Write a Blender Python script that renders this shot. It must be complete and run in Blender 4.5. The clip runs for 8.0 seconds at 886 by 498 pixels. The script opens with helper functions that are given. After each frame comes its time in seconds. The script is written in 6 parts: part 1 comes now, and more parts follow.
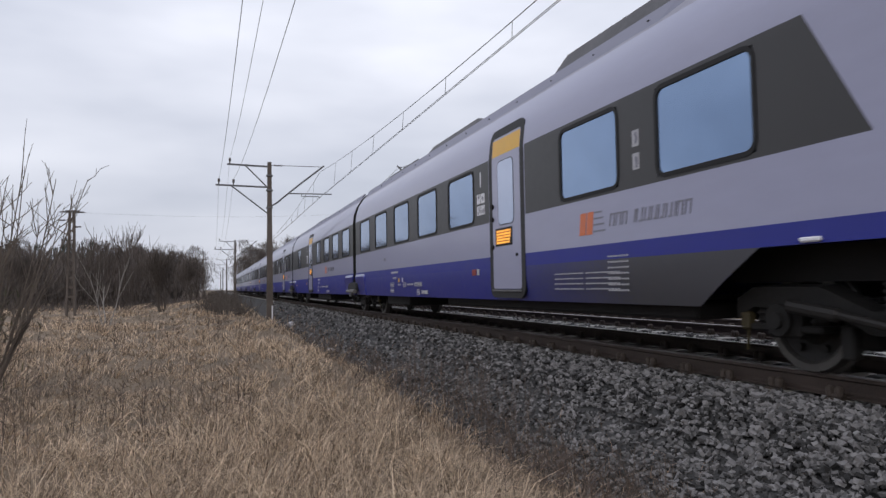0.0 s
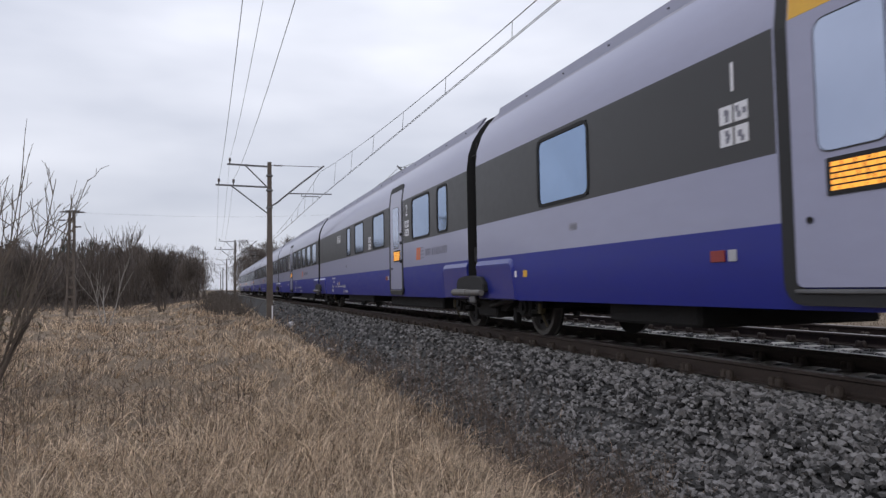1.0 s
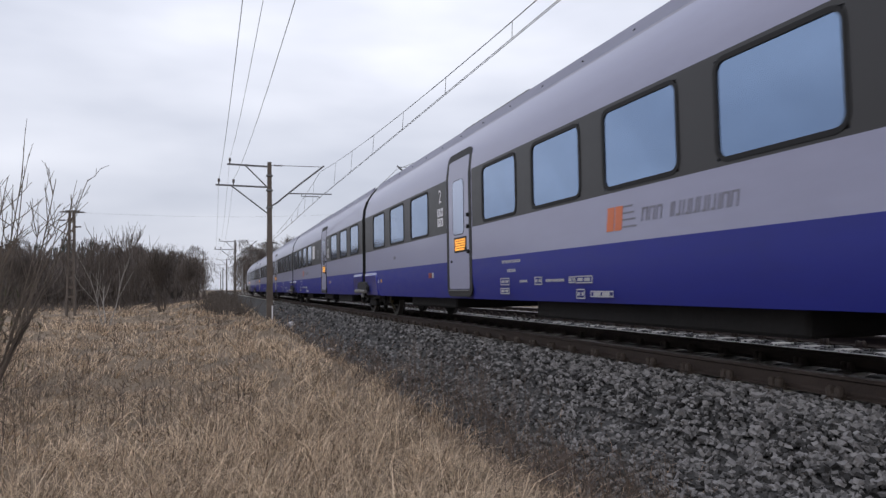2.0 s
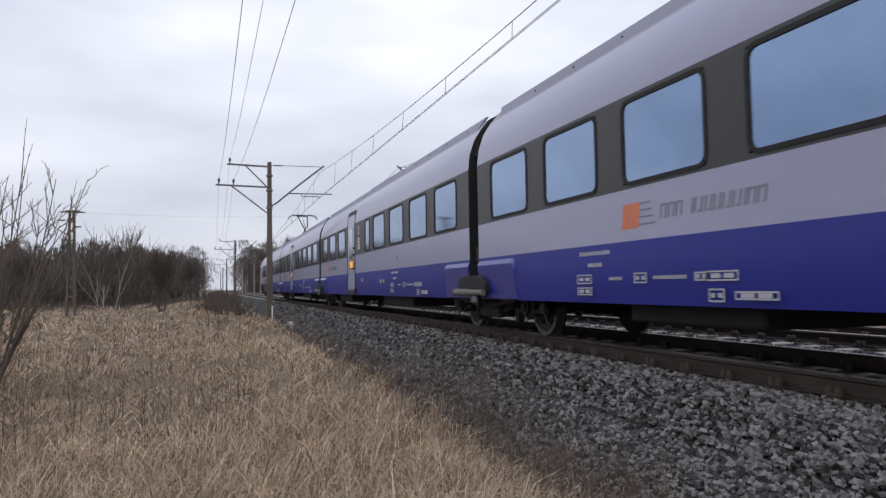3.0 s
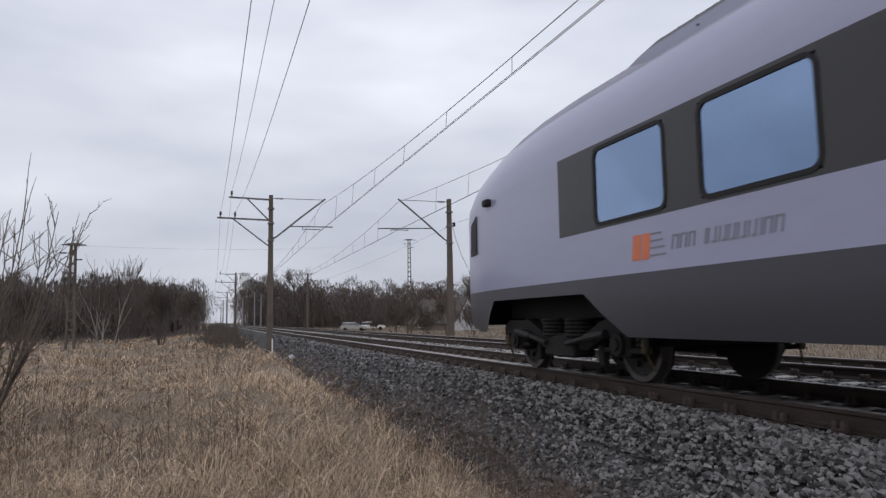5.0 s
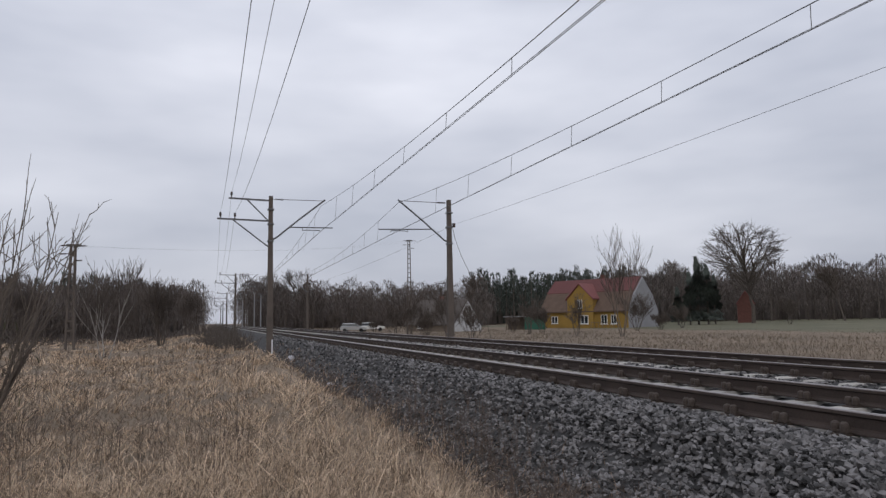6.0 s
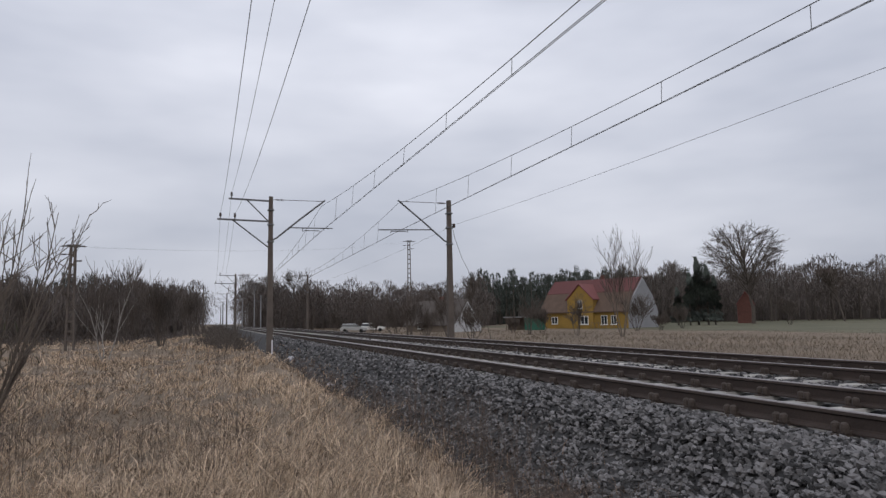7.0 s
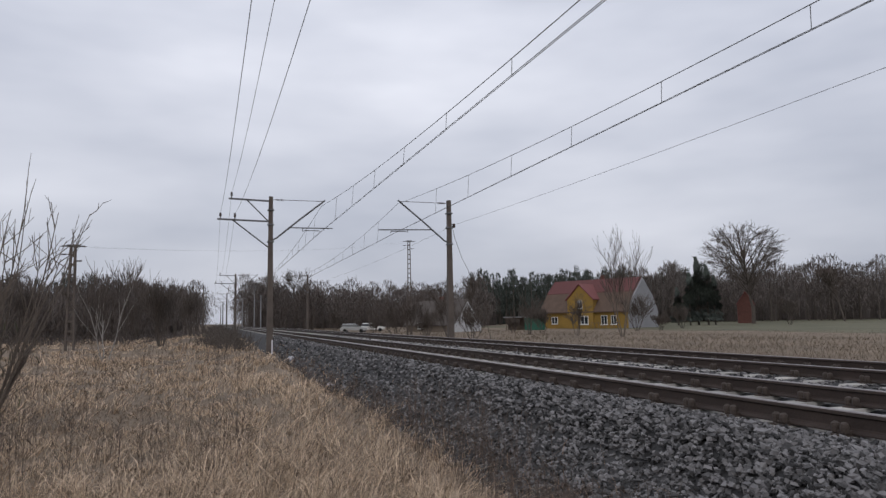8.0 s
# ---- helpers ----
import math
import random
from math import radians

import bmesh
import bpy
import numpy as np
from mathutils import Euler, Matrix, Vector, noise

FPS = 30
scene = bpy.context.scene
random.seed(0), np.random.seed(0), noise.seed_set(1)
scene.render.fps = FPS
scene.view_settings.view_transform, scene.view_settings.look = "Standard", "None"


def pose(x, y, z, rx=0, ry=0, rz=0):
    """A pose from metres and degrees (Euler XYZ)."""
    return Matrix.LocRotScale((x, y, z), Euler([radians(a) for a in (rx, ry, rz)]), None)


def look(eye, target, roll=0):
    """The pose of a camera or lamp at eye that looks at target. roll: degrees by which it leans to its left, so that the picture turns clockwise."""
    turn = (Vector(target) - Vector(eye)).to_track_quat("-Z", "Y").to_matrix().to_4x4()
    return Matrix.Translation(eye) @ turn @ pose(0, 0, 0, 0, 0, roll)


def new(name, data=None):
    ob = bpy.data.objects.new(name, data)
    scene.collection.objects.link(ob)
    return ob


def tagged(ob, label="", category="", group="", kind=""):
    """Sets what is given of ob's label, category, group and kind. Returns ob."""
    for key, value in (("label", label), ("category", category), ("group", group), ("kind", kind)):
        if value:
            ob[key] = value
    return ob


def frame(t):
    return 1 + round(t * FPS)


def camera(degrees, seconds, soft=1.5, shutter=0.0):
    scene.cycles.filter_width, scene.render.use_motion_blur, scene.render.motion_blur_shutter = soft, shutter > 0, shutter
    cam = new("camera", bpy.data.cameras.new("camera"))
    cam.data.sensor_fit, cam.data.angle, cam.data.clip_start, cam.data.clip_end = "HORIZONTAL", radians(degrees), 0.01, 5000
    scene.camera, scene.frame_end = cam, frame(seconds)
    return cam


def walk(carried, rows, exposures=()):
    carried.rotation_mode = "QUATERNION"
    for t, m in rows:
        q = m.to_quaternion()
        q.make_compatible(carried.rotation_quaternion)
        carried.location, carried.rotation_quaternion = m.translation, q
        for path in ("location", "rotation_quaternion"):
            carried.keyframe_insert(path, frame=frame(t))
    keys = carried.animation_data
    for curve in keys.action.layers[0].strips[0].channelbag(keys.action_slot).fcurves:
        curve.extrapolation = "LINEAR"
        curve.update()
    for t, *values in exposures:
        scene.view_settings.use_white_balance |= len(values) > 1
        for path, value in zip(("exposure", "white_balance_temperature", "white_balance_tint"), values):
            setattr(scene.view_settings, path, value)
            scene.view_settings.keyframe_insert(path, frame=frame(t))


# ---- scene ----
cam = camera(64.82, 8.0, 1.4, 0.04)
EYE = Vector((0.0, 0.0, 0.76))


def aim(yaw, pitch, roll):
    y, p = radians(yaw), radians(pitch)
    return look(EYE, EYE + Vector((math.sin(y) * math.cos(p), math.cos(y) * math.cos(p), math.sin(p))), roll)


LOW, HIGH = aim(18.27, 3.06, -0.9), aim(18.26, 5.86, -0.9)
walk(cam, [(0.0, LOW), (3.0, LOW), (3.5, aim(18.26, 3.12, -0.9)), (3.6, aim(18.25, 3.4, -0.9)), (3.7, aim(18.22, 5.25, -0.9)),
           (3.8, aim(18.22, 5.66, -0.9)), (3.9, aim(18.22, 5.8, -0.9)), (4.5, aim(18.24, 5.74, -0.9)), (6.0, aim(18.26, 5.82, -0.9)),
           (6.5, HIGH), (8.0, HIGH)],
     exposures=[(0.0, 0.06), (1.5, 0.1), (2.8, 0.16), (3.5, 0.2), (3.9, 0.13), (4.5, 0.08), (5.0, -0.04), (5.8, -0.16), (8.0, -0.16)])

# ---- world: overcast daylight ----
world = bpy.data.worlds.new("overcast_sky")
scene.world = world
world.use_nodes = True
wn, wl = world.node_tree.nodes, world.node_tree.links
wn.clear()
w_out = wn.new("ShaderNodeOutputWorld")
w_bg = wn.new("ShaderNodeBackground")
w_sky = wn.new("ShaderNodeTexSky")
w_sky.sky_type = "NISHITA"
w_sky.sun_disc = False
w_sky.sun_elevation, w_sky.sun_rotation = radians(28), radians(200)
w_sky.air_density, w_sky.dust_density, w_sky.ozone_density = 1.0, 3.0, 1.0
w_co = wn.new("ShaderNodeTexCoord")
w_map = wn.new("ShaderNodeMapping")
w_map.inputs["Scale"].default_value = (1.0, 1.0, 3.2)
w_map.inputs["Location"].default_value = (0.35, 0.1, 0.2)
w_noise = wn.new("ShaderNodeTexNoise")
w_noise.inputs["Scale"].default_value, w_noise.inputs["Detail"].default_value, w_noise.inputs["Roughness"].default_value = 2.3, 4.0, 0.45
w_ramp = wn.new("ShaderNodeValToRGB")
w_ramp.color_ramp.elements[0].position, w_ramp.color_ramp.elements[0].color = 0.32, (5.7, 6.05, 7.15, 1)
w_ramp.color_ramp.elements[1].position, w_ramp.color_ramp.elements[1].color = 0.72, (9.4, 9.6, 10.6, 1)
w_mix = wn.new("ShaderNodeMix")
w_mix.data_type = "RGBA"
w_mix.inputs["Factor"].default_value = 0.93
wl.new(w_co.outputs["Generated"], w_map.inputs["Vector"])
wl.new(w_map.outputs["Vector"], w_noise.inputs["Vector"])
wl.new(w_noise.outputs["Fac"], w_ramp.inputs["Fac"])
wl.new(w_sky.outputs["Color"], w_mix.inputs[6])
wl.new(w_ramp.outputs["Color"], w_mix.inputs[7])
w_sep, w_rise, w_dim = wn.new("ShaderNodeSeparateXYZ"), wn.new("ShaderNodeMapRange"), wn.new("ShaderNodeVectorMath")
w_dim.operation = "SCALE"
w_rise.inputs["From Min"].default_value, w_rise.inputs["From Max"].default_value = 0.0, 0.4
w_rise.inputs["To Min"].default_value, w_rise.inputs["To Max"].default_value = 0.83, 1.06
wl.new(w_co.outputs["Generated"], w_sep.inputs[0])
wl.new(w_sep.outputs["Z"], w_rise.inputs["Value"])
wl.new(w_mix.outputs[2], w_dim.inputs[0])
wl.new(w_rise.outputs["Result"], w_dim.inputs["Scale"])
wl.new(w_dim.outputs[0], w_bg.inputs["Color"])
w_bg.inputs["Strength"].default_value = 0.1
wl.new(w_bg.outputs["Background"], w_out.inputs["Surface"])
sun_data = bpy.data.lights.new("sun", "SUN")
sun_data.energy, sun_data.angle, sun_data.color = 0.5, radians(40), (1.0, 0.96, 0.9)
sun = new("sun", sun_data)
sun.matrix_world = look((-55, -75, 75), (0, 0, 0))


# ---- materials ----
def shade(name, color, rough=0.6, metal=0.0, spread=0.25, scale=6.0, fine=40.0, bump=0.15, tint=None, per="none", glow=None, coat=0.0, stretch=(1, 1, 1)):
    """A surface with stains at a large scale, grain at a fine one, and relief."""
    m = bpy.data.materials.new(name)
    m.use_nodes = True
    n, k = m.node_tree.nodes, m.node_tree.links
    b = n["Principled BSDF"]
    b.inputs["Metallic"].default_value = metal
    b.inputs["Coat Weight"].default_value = coat
    co = n.new("ShaderNodeTexCoord")
    mp = n.new("ShaderNodeMapping")
    mp.inputs["Scale"].default_value = stretch
    k.new(co.outputs["Object"], mp.inputs["Vector"])
    big, small = n.new("ShaderNodeTexNoise"), n.new("ShaderNodeTexNoise")
    for tex, s in ((big, scale), (small, fine)):
        tex.inputs["Scale"].default_value, tex.inputs["Detail"].default_value = s, 4.0
        k.new(mp.outputs["Vector"], tex.inputs["Vector"])
    add = n.new("ShaderNodeMath")
    add.operation = "ADD"
    k.new(big.outputs["Fac"], add.inputs[0])
    k.new(small.outputs["Fac"], add.inputs[1])
    last = add.outputs[0]
    top = 2.0
    if per != "none":
        src = n.new("ShaderNodeObjectInfo" if per == "object" else "ShaderNodeNewGeometry")
        add2 = n.new("ShaderNodeMath")
        add2.operation = "ADD"
        k.new(last, add2.inputs[0])
        twice = n.new("ShaderNodeMath")
        twice.operation = "MULTIPLY"
        twice.inputs[1].default_value = 2.0
        k.new(src.outputs["Random" if per == "object" else "Random Per Island"], twice.inputs[0])
        k.new(twice.outputs[0], add2.inputs[1])
        last, top = add2.outputs[0], 4.0
    ramp = n.new("ShaderNodeMapRange")
    ramp.inputs["From Min"].default_value, ramp.inputs["From Max"].default_value = 0.3 * top, 0.7 * top
    k.new(last, ramp.inputs["Value"])
    mix = n.new("ShaderNodeMix")
    mix.data_type = "RGBA"
    other = tint or color
    mix.inputs[6].default_value = (*[c * (1 - spread) for c in color], 1)
    mix.inputs[7].default_value = (*[min(1, c * (1 + spread)) for c in other], 1)
    k.new(ramp.outputs["Result"], mix.inputs["Factor"])
    k.new(mix.outputs[2], b.inputs["Base Color"])
    rr = n.new("ShaderNodeMapRange")
    rr.inputs["To Min"].default_value, rr.inputs["To Max"].default_value = rough * 0.85, min(1, rough * 1.15)
    k.new(small.outputs["Fac"], rr.inputs["Value"])
    k.new(rr.outputs["Result"], b.inputs["Roughness"])
    if bump:
        bp = n.new("ShaderNodeBump")
        bp.inputs["Strength"].default_value, bp.inputs["Distance"].default_value = bump, 0.02
        k.new(small.outputs["Fac"], bp.inputs["Height"])
        k.new(bp.outputs["Normal"], b.inputs["Normal"])
    if glow:
        b.inputs["Emission Color"].default_value = (*glow[:3], 1)
        b.inputs["Emission Strength"].default_value = glow[3]
    return m


def fading(name, a, b, y0, y1):
    """Paint that passes from colour a to colour b along a carriage, in a printed speckle."""
    m = shade(name, a, 0.45, spread=0.1, scale=0.7, fine=8, bump=0.01)
    n, k = m.node_tree.nodes, m.node_tree.links
    co, sep, ramp, tex, mix = n.new("ShaderNodeTexCoord"), n.new("ShaderNodeSeparateXYZ"), n.new("ShaderNodeMapRange"), n.new("ShaderNodeTexNoise"), n.new("ShaderNodeMix")
    k.new(co.outputs["Object"], sep.inputs[0])
    tex.inputs["Scale"].default_value = 22
    k.new(co.outputs["Object"], tex.inputs["Vector"])
    add = n.new("ShaderNodeMath")
    add.operation = "MULTIPLY_ADD"
    add.inputs[1].default_value = 1.6
    k.new(tex.outputs["Fac"], add.inputs[0])
    k.new(sep.outputs["Y"], add.inputs[2])
    ramp.inputs["From Min"].default_value, ramp.inputs["From Max"].default_value = y0 + 0.8, y1 + 0.8
    k.new(add.outputs[0], ramp.inputs["Value"])
    mix.data_type = "RGBA"
    base = n["Principled BSDF"].inputs["Base Color"]
    k.new(base.links[0].from_socket, mix.inputs[6])
    mix.inputs[7].default_value = (*b, 1)
    k.new(ramp.outputs["Result"], mix.inputs["Factor"])
    k.new(mix.outputs[2], base)
    return m


M = dict(
    soil=shade("soil_and_straw", (0.16, 0.118, 0.080), 0.95, spread=0.4, scale=0.35, fine=9, bump=0.8, tint=(0.19, 0.14, 0.092)),
    ballast=shade("ballast_bed", (0.035, 0.034, 0.034), 0.9, spread=0.5, scale=3, fine=22, bump=1.0),
    stone=shade("crushed_stone", (0.064, 0.061, 0.060), 0.8, spread=0.75, scale=9, fine=60, bump=0.15, tint=(0.122, 0.117, 0.117), per="island"),
    stone_one=shade("crushed_stone_single", (0.064, 0.061, 0.060), 0.8, spread=0.75, scale=9, fine=60, bump=0.15, tint=(0.122, 0.117, 0.117), per="object"),
    concrete=shade("sleeper_concrete", (0.42, 0.40, 0.37), 0.9, spread=0.25, scale=4, fine=50, bump=0.4, per="object"),
    rust=shade("rusty_rail_side", (0.045, 0.031, 0.025), 0.85, spread=0.35, scale=2, fine=40, bump=0.3),
    railtop=shade("worn_rail_head", (0.24, 0.21, 0.20), 0.33, metal=0.6, spread=0.12, scale=1, fine=30, bump=0.03),
    mast=shade("weathered_mast_concrete", (0.105, 0.085, 0.072), 0.9, spread=0.35, scale=1.5, fine=25, bump=0.4),
    steel=shade("grey_galvanised_steel", (0.13, 0.13, 0.135), 0.6, metal=0.3, spread=0.3, scale=3, fine=40, bump=0.1),
    wire=shade("oxidised_copper_wire", (0.07, 0.065, 0.06), 0.6, metal=0.3, spread=0.2, bump=0),
    insul=shade("brown_insulator_glaze", (0.05, 0.03, 0.025), 0.25, spread=0.2, bump=0),
    white=shade("silver_lilac_paint", (0.31, 0.318, 0.445), 0.36, metal=0.0, spread=0.05, scale=0.8, fine=8, bump=0.01, coat=0.3, stretch=(1, 0.25, 1)),
    dark=shade("anthracite_paint", (0.030, 0.029, 0.030), 0.42, spread=0.08, scale=0.8, fine=8, bump=0.01, coat=0.0),
    blue=shade("deep_blue_paint", (0.013, 0.020, 0.225), 0.5, spread=0.12, scale=0.7, fine=8, bump=0.01, coat=0.0, stretch=(1, 0.25, 1)),
    cover=shade("glossy_blue_cover_paint", (0.015, 0.023, 0.225), 0.35, spread=0.1, scale=0.7, fine=8, bump=0.01, coat=0.5),
    graphite=shade("graphite_skirt_paint", (0.05, 0.05, 0.06), 0.42, spread=0.1, scale=0.8, fine=8, bump=0.01),
    fade_front=fading("blue_to_graphite_paint", (0.013, 0.020, 0.215), (0.05, 0.05, 0.06), 11.5, 15.2),
    fade_rear=fading("blue_to_graphite_paint_rear", (0.013, 0.020, 0.215), (0.05, 0.05, 0.06), 8.0, 12.0),
    fixing=shade("rusty_fastening_steel", (0.062, 0.046, 0.037), 0.8, spread=0.35, scale=6, fine=60, bump=0.2),
    roof=shade("dusty_roof_paint", (0.27, 0.27, 0.33), 0.6, spread=0.2, scale=1.5, fine=12, bump=0.05),
    fairing=shade("dusty_lilac_fairing_paint", (0.21, 0.215, 0.29), 0.5, spread=0.12, scale=1.2, fine=12, bump=0.03, stretch=(1, 0.3, 1)),
    roofbox=shade("grey_roof_equipment", (0.11, 0.11, 0.12), 0.75, spread=0.3, scale=2, fine=20, bump=0.1),
    rubber=shade("black_rubber", (0.006, 0.006, 0.007), 0.7, spread=0.2, bump=0.02),
    under=shade("black_dusty_underframe", (0.010, 0.009, 0.009), 0.9, spread=0.4, scale=3, fine=25, bump=0.3),
    bogie=shade("grimy_bogie_steel", (0.010, 0.009, 0.0085), 0.8, metal=0.2, spread=0.4, scale=3, fine=25, bump=0.3),
    damper=shade("dusty_grey_damper", (0.12, 0.115, 0.11), 0.6, spread=0.3, scale=3, fine=25, bump=0.1),
    tread=shade("polished_wheel_rim", (0.10, 0.095, 0.09), 0.45, metal=0.6, spread=0.2, scale=3, fine=25, bump=0.05),
    sand=shade("dirty_yellow_sandbox", (0.05, 0.038, 0.014), 0.7, spread=0.35, scale=6, fine=30, bump=0.1),
    wheel=shade("brake_dusted_wheel_steel", (0.018, 0.016, 0.015), 0.6, metal=0.4, spread=0.3, scale=3, fine=25, bump=0.1),
    glass=shade("tinted_coated_window_glass", (0.225, 0.315, 0.47), 0.06, metal=0.85, spread=0.06, scale=0.6, fine=2, bump=0),
    door_glass=shade("pale_coated_door_glass", (0.44, 0.50, 0.64), 0.12, metal=0.6, spread=0.06, scale=0.6, fine=2, bump=0),
    seal=shade("dark_grey_door_rubber", (0.012, 0.012, 0.013), 0.6, spread=0.2, bump=0.02),
    yellow=shade("first_class_yellow_paint", (0.72, 0.40, 0.03), 0.35, spread=0.06, bump=0.01),
    mark=shade("white_marking_film", (0.72, 0.72, 0.76), 0.5, spread=0.08, bump=0),
    gable_mark=shade("faded_marking_film", (0.4, 0.4, 0.43), 0.5, spread=0.1, bump=0),
    orange=shade("orange_emblem_film", (0.62, 0.17, 0.07), 0.45, spread=0.06, bump=0),
    grey=shade("grey_lettering_film", (0.19, 0.19, 0.235), 0.5, spread=0.06, bump=0),
    red=shade("red_lamp_lens", (0.24, 0.025, 0.018), 0.3, spread=0.1, bump=0),
    amber=shade("amber_display_dots", (0.9, 0.4, 0.02), 0.5, spread=0.1, bump=0, glow=(1.0, 0.42, 0.08, 0.75)),
)


# ---- building helpers ----
def ring_loft(bm, rings, caps=True, close=True):
    """Skins a list of rings of points."""
    vs = [[bm.verts.new(p) for p in r] for r in rings]
    n = len(vs[0])
    for a, b in zip(vs, vs[1:]):
        for i in range(n if close else n - 1):
            j = (i + 1) % n
            bm.faces.new((a[i], a[j], b[j], b[i]))
    if caps:
        bm.faces.new(vs[0][::-1])
        bm.faces.new(vs[-1])
    return vs


def box(bm, x0, y0, z0, x1, y1, z1, bevel=0.0):
    c = [(x0, y0), (x1, y0), (x1, y1), (x0, y1)]
    vs = ring_loft(bm, [[(x, y, z0) for x, y in c], [(x, y, z1) for x, y in c]])
    if bevel:
        es = {e for r in vs for v in r for e in v.link_edges}
        bmesh.ops.bevel(bm, geom=list(es), offset=bevel, segments=1, affect="EDGES", profile=0.5)


def tube(bm, points, radii, sides=8, caps=True):
    """A round bar along points."""
    rings = []
    pts = [Vector(p) for p in points]
    side = None
    for i, p in enumerate(pts):
        d = (pts[min(i + 1, len(pts) - 1)] - pts[max(i - 1, 0)]).normalized()
        if side is None:
            side = d.orthogonal().normalized()
        side = (side - d * side.dot(d)).normalized()
        up = d.cross(side)
        r = radii[i] if isinstance(radii, (list, tuple)) else radii
        rings.append([p + (side * math.cos(a) + up * math.sin(a)) * r for a in [2 * math.pi * k / sides for k in range(sides)]])
    ring_loft(bm, rings, caps)


def disc(bm, c, r, x0, x1, sides=24):
    """A short round drum with its axis along x."""
    ring_loft(bm, [[(x, c[1] + q * math.cos(a), c[2] + q * math.sin(a)) for a in [2 * math.pi * k / sides for k in range(sides)]] for x, q in ((x0, r), (x1, r))])


def rounded(w, h, r, seg=4):
    out = []
    for cx, cy, a0 in ((w / 2 - r, h / 2 - r, 0), (-w / 2 + r, h / 2 - r, 90), (-w / 2 + r, -h / 2 + r, 180), (w / 2 - r, -h / 2 + r, 270)):
        for k in range(seg + 1):
            a = radians(a0 + 90 * k / seg)
            out.append((cx + r * math.cos(a), cy + r * math.sin(a)))
    return out


def mesh_of(name, bm, *mats):
    bmesh.ops.recalc_face_normals(bm, faces=bm.faces)
    me = bpy.data.meshes.new(name)
    bm.to_mesh(me)
    bm.free()
    for m in mats:
        me.materials.append(m)
    return me


def smooth(me, degrees=35):
    me.polygons.foreach_set("use_smooth", [True] * len(me.polygons))
    me.set_sharp_from_angle(angle=radians(degrees))
    return me


def part(name, bm, material, parent, label="", place=None):
    """Links a bmesh, or a mesh, as one object under a thing or a part."""
    me = bm if isinstance(bm, bpy.types.Mesh) else mesh_of(name, bm, material)
    ob = new(name, me)
    ob.parent = parent
    if place is not None:
        ob.matrix_basis = place
    return tagged(ob, label)


def thing(name, label, category, place=None, group="", kind=""):
    ob = new(name)
    ob.empty_display_size = 0.2
    if place is not None:
        ob.matrix_basis = place
    return tagged(ob, label, category, group, kind)


def solid(name, verts, faces, material):
    me = bpy.data.meshes.new(name)
    me.from_pydata(verts, [], faces)
    me.materials.append(material)
    me.update()
    return me


# ---- ground ----
XA = 4.807                      # rail heads of the track nearer to the viewer
GAUGE = 1.505
XC = XA + GAUGE / 2             # its centre line
SP = 3.804                      # from track to track
XC2 = XC + SP
rng = np.random.default_rng(7)


def land(x, y):
    """Height of the ground."""
    z = -0.80 + 0.07 * math.sin(x * 0.7 + 1.3) * math.sin(y * 0.23) + 0.05 * math.sin(y * 0.51 + x * 0.3)
    if x < -2:
        z += 0.06 * math.sin(y * 0.11 + 0.6) + min(0.1, (-2 - x) * 0.01)
    z += 0.62 * math.exp(-((x + 1.3) / 2.6) ** 2 - ((y - 58) / 17) ** 2)
    if 2.0 < x < 13:
        z -= 0.12
    if x > 13:
        z = -1.0 + 0.05 * math.sin(x * 0.31) * math.sin(y * 0.27)
    if x > 40:
        z += min(1.2, (x - 40) * 0.004)
    return z


def spread(near, far, first, grow):
    out, step = [near], first
    while out[-1] < far:
        out.append(out[-1] + step)
        step *= grow
    return out


gx = sorted([-v for v in spread(0.6, 2500, 0.6, 1.07)] + [v for v in spread(0.0, 2500, 0.6, 1.07)])
gy = sorted([-v for v in spread(0.6, 2500, 0.9, 1.12)] + [v for v in spread(0.0, 3500, 0.6, 1.05)])
gv = [(x, y, land(x, y)) for y in gy for x in gx]
nx = len(gx)
gf = [(j * nx + i, j * nx + i + 1, (j + 1) * nx + i + 1, (j + 1) * nx + i) for j in range(len(gy) - 1) for i in range(nx - 1)]
ground = new("ground", smooth(solid("ground", gv, gf, M["soil"]), 60))
ground.data.materials.append(shade("winter_crop_field", (0.075, 0.088, 0.040), 0.95, spread=0.35, scale=0.12, fine=3, bump=0.5, tint=(0.12, 0.105, 0.06)))
for q in ground.data.polygons:
    if q.center.x > 58 and 45 < q.center.y < 175:
        q.material_index = 1
tagged(ground, "flat winter ground of brown soil and matted dry grass", "ground", kind="structure")

# ballast bed under both tracks: a shallow trapezium, 0.2 m below the rail heads
BED = [(2.62, -1.05), (2.95, -0.82), (3.85, -0.26), (4.15, -0.2), (4.75, -0.2), (4.95, -0.25), (XC + 0.6, -0.25), (XC + 0.8, -0.21), (XC + 1.1, -0.2), (XC + 1.9, -0.27), (XC2 - 1.1, -0.2), (XC2 + 1.6, -0.22), (XC2 + 2.6, -0.8), (XC2 + 3.0, -1.2)]


def bed_height(x):
    return float(np.interp(x, [b[0] for b in BED], [b[1] for b in BED]))


bm = bmesh.new()
ys = spread(-60, 0, 4, 1.0)[:-1] + spread(0, 900, 1.2, 1.04)
ring_loft(bm, [[(x, y, z) for x, z in BED] for y in ys], caps=False, close=False)
bed = new("ballast_bed", mesh_of("ballast_bed", bm, M["ballast"]))
tagged(bed, "grey crushed-stone ballast bed carrying two railway tracks", "ballast", kind="structure")


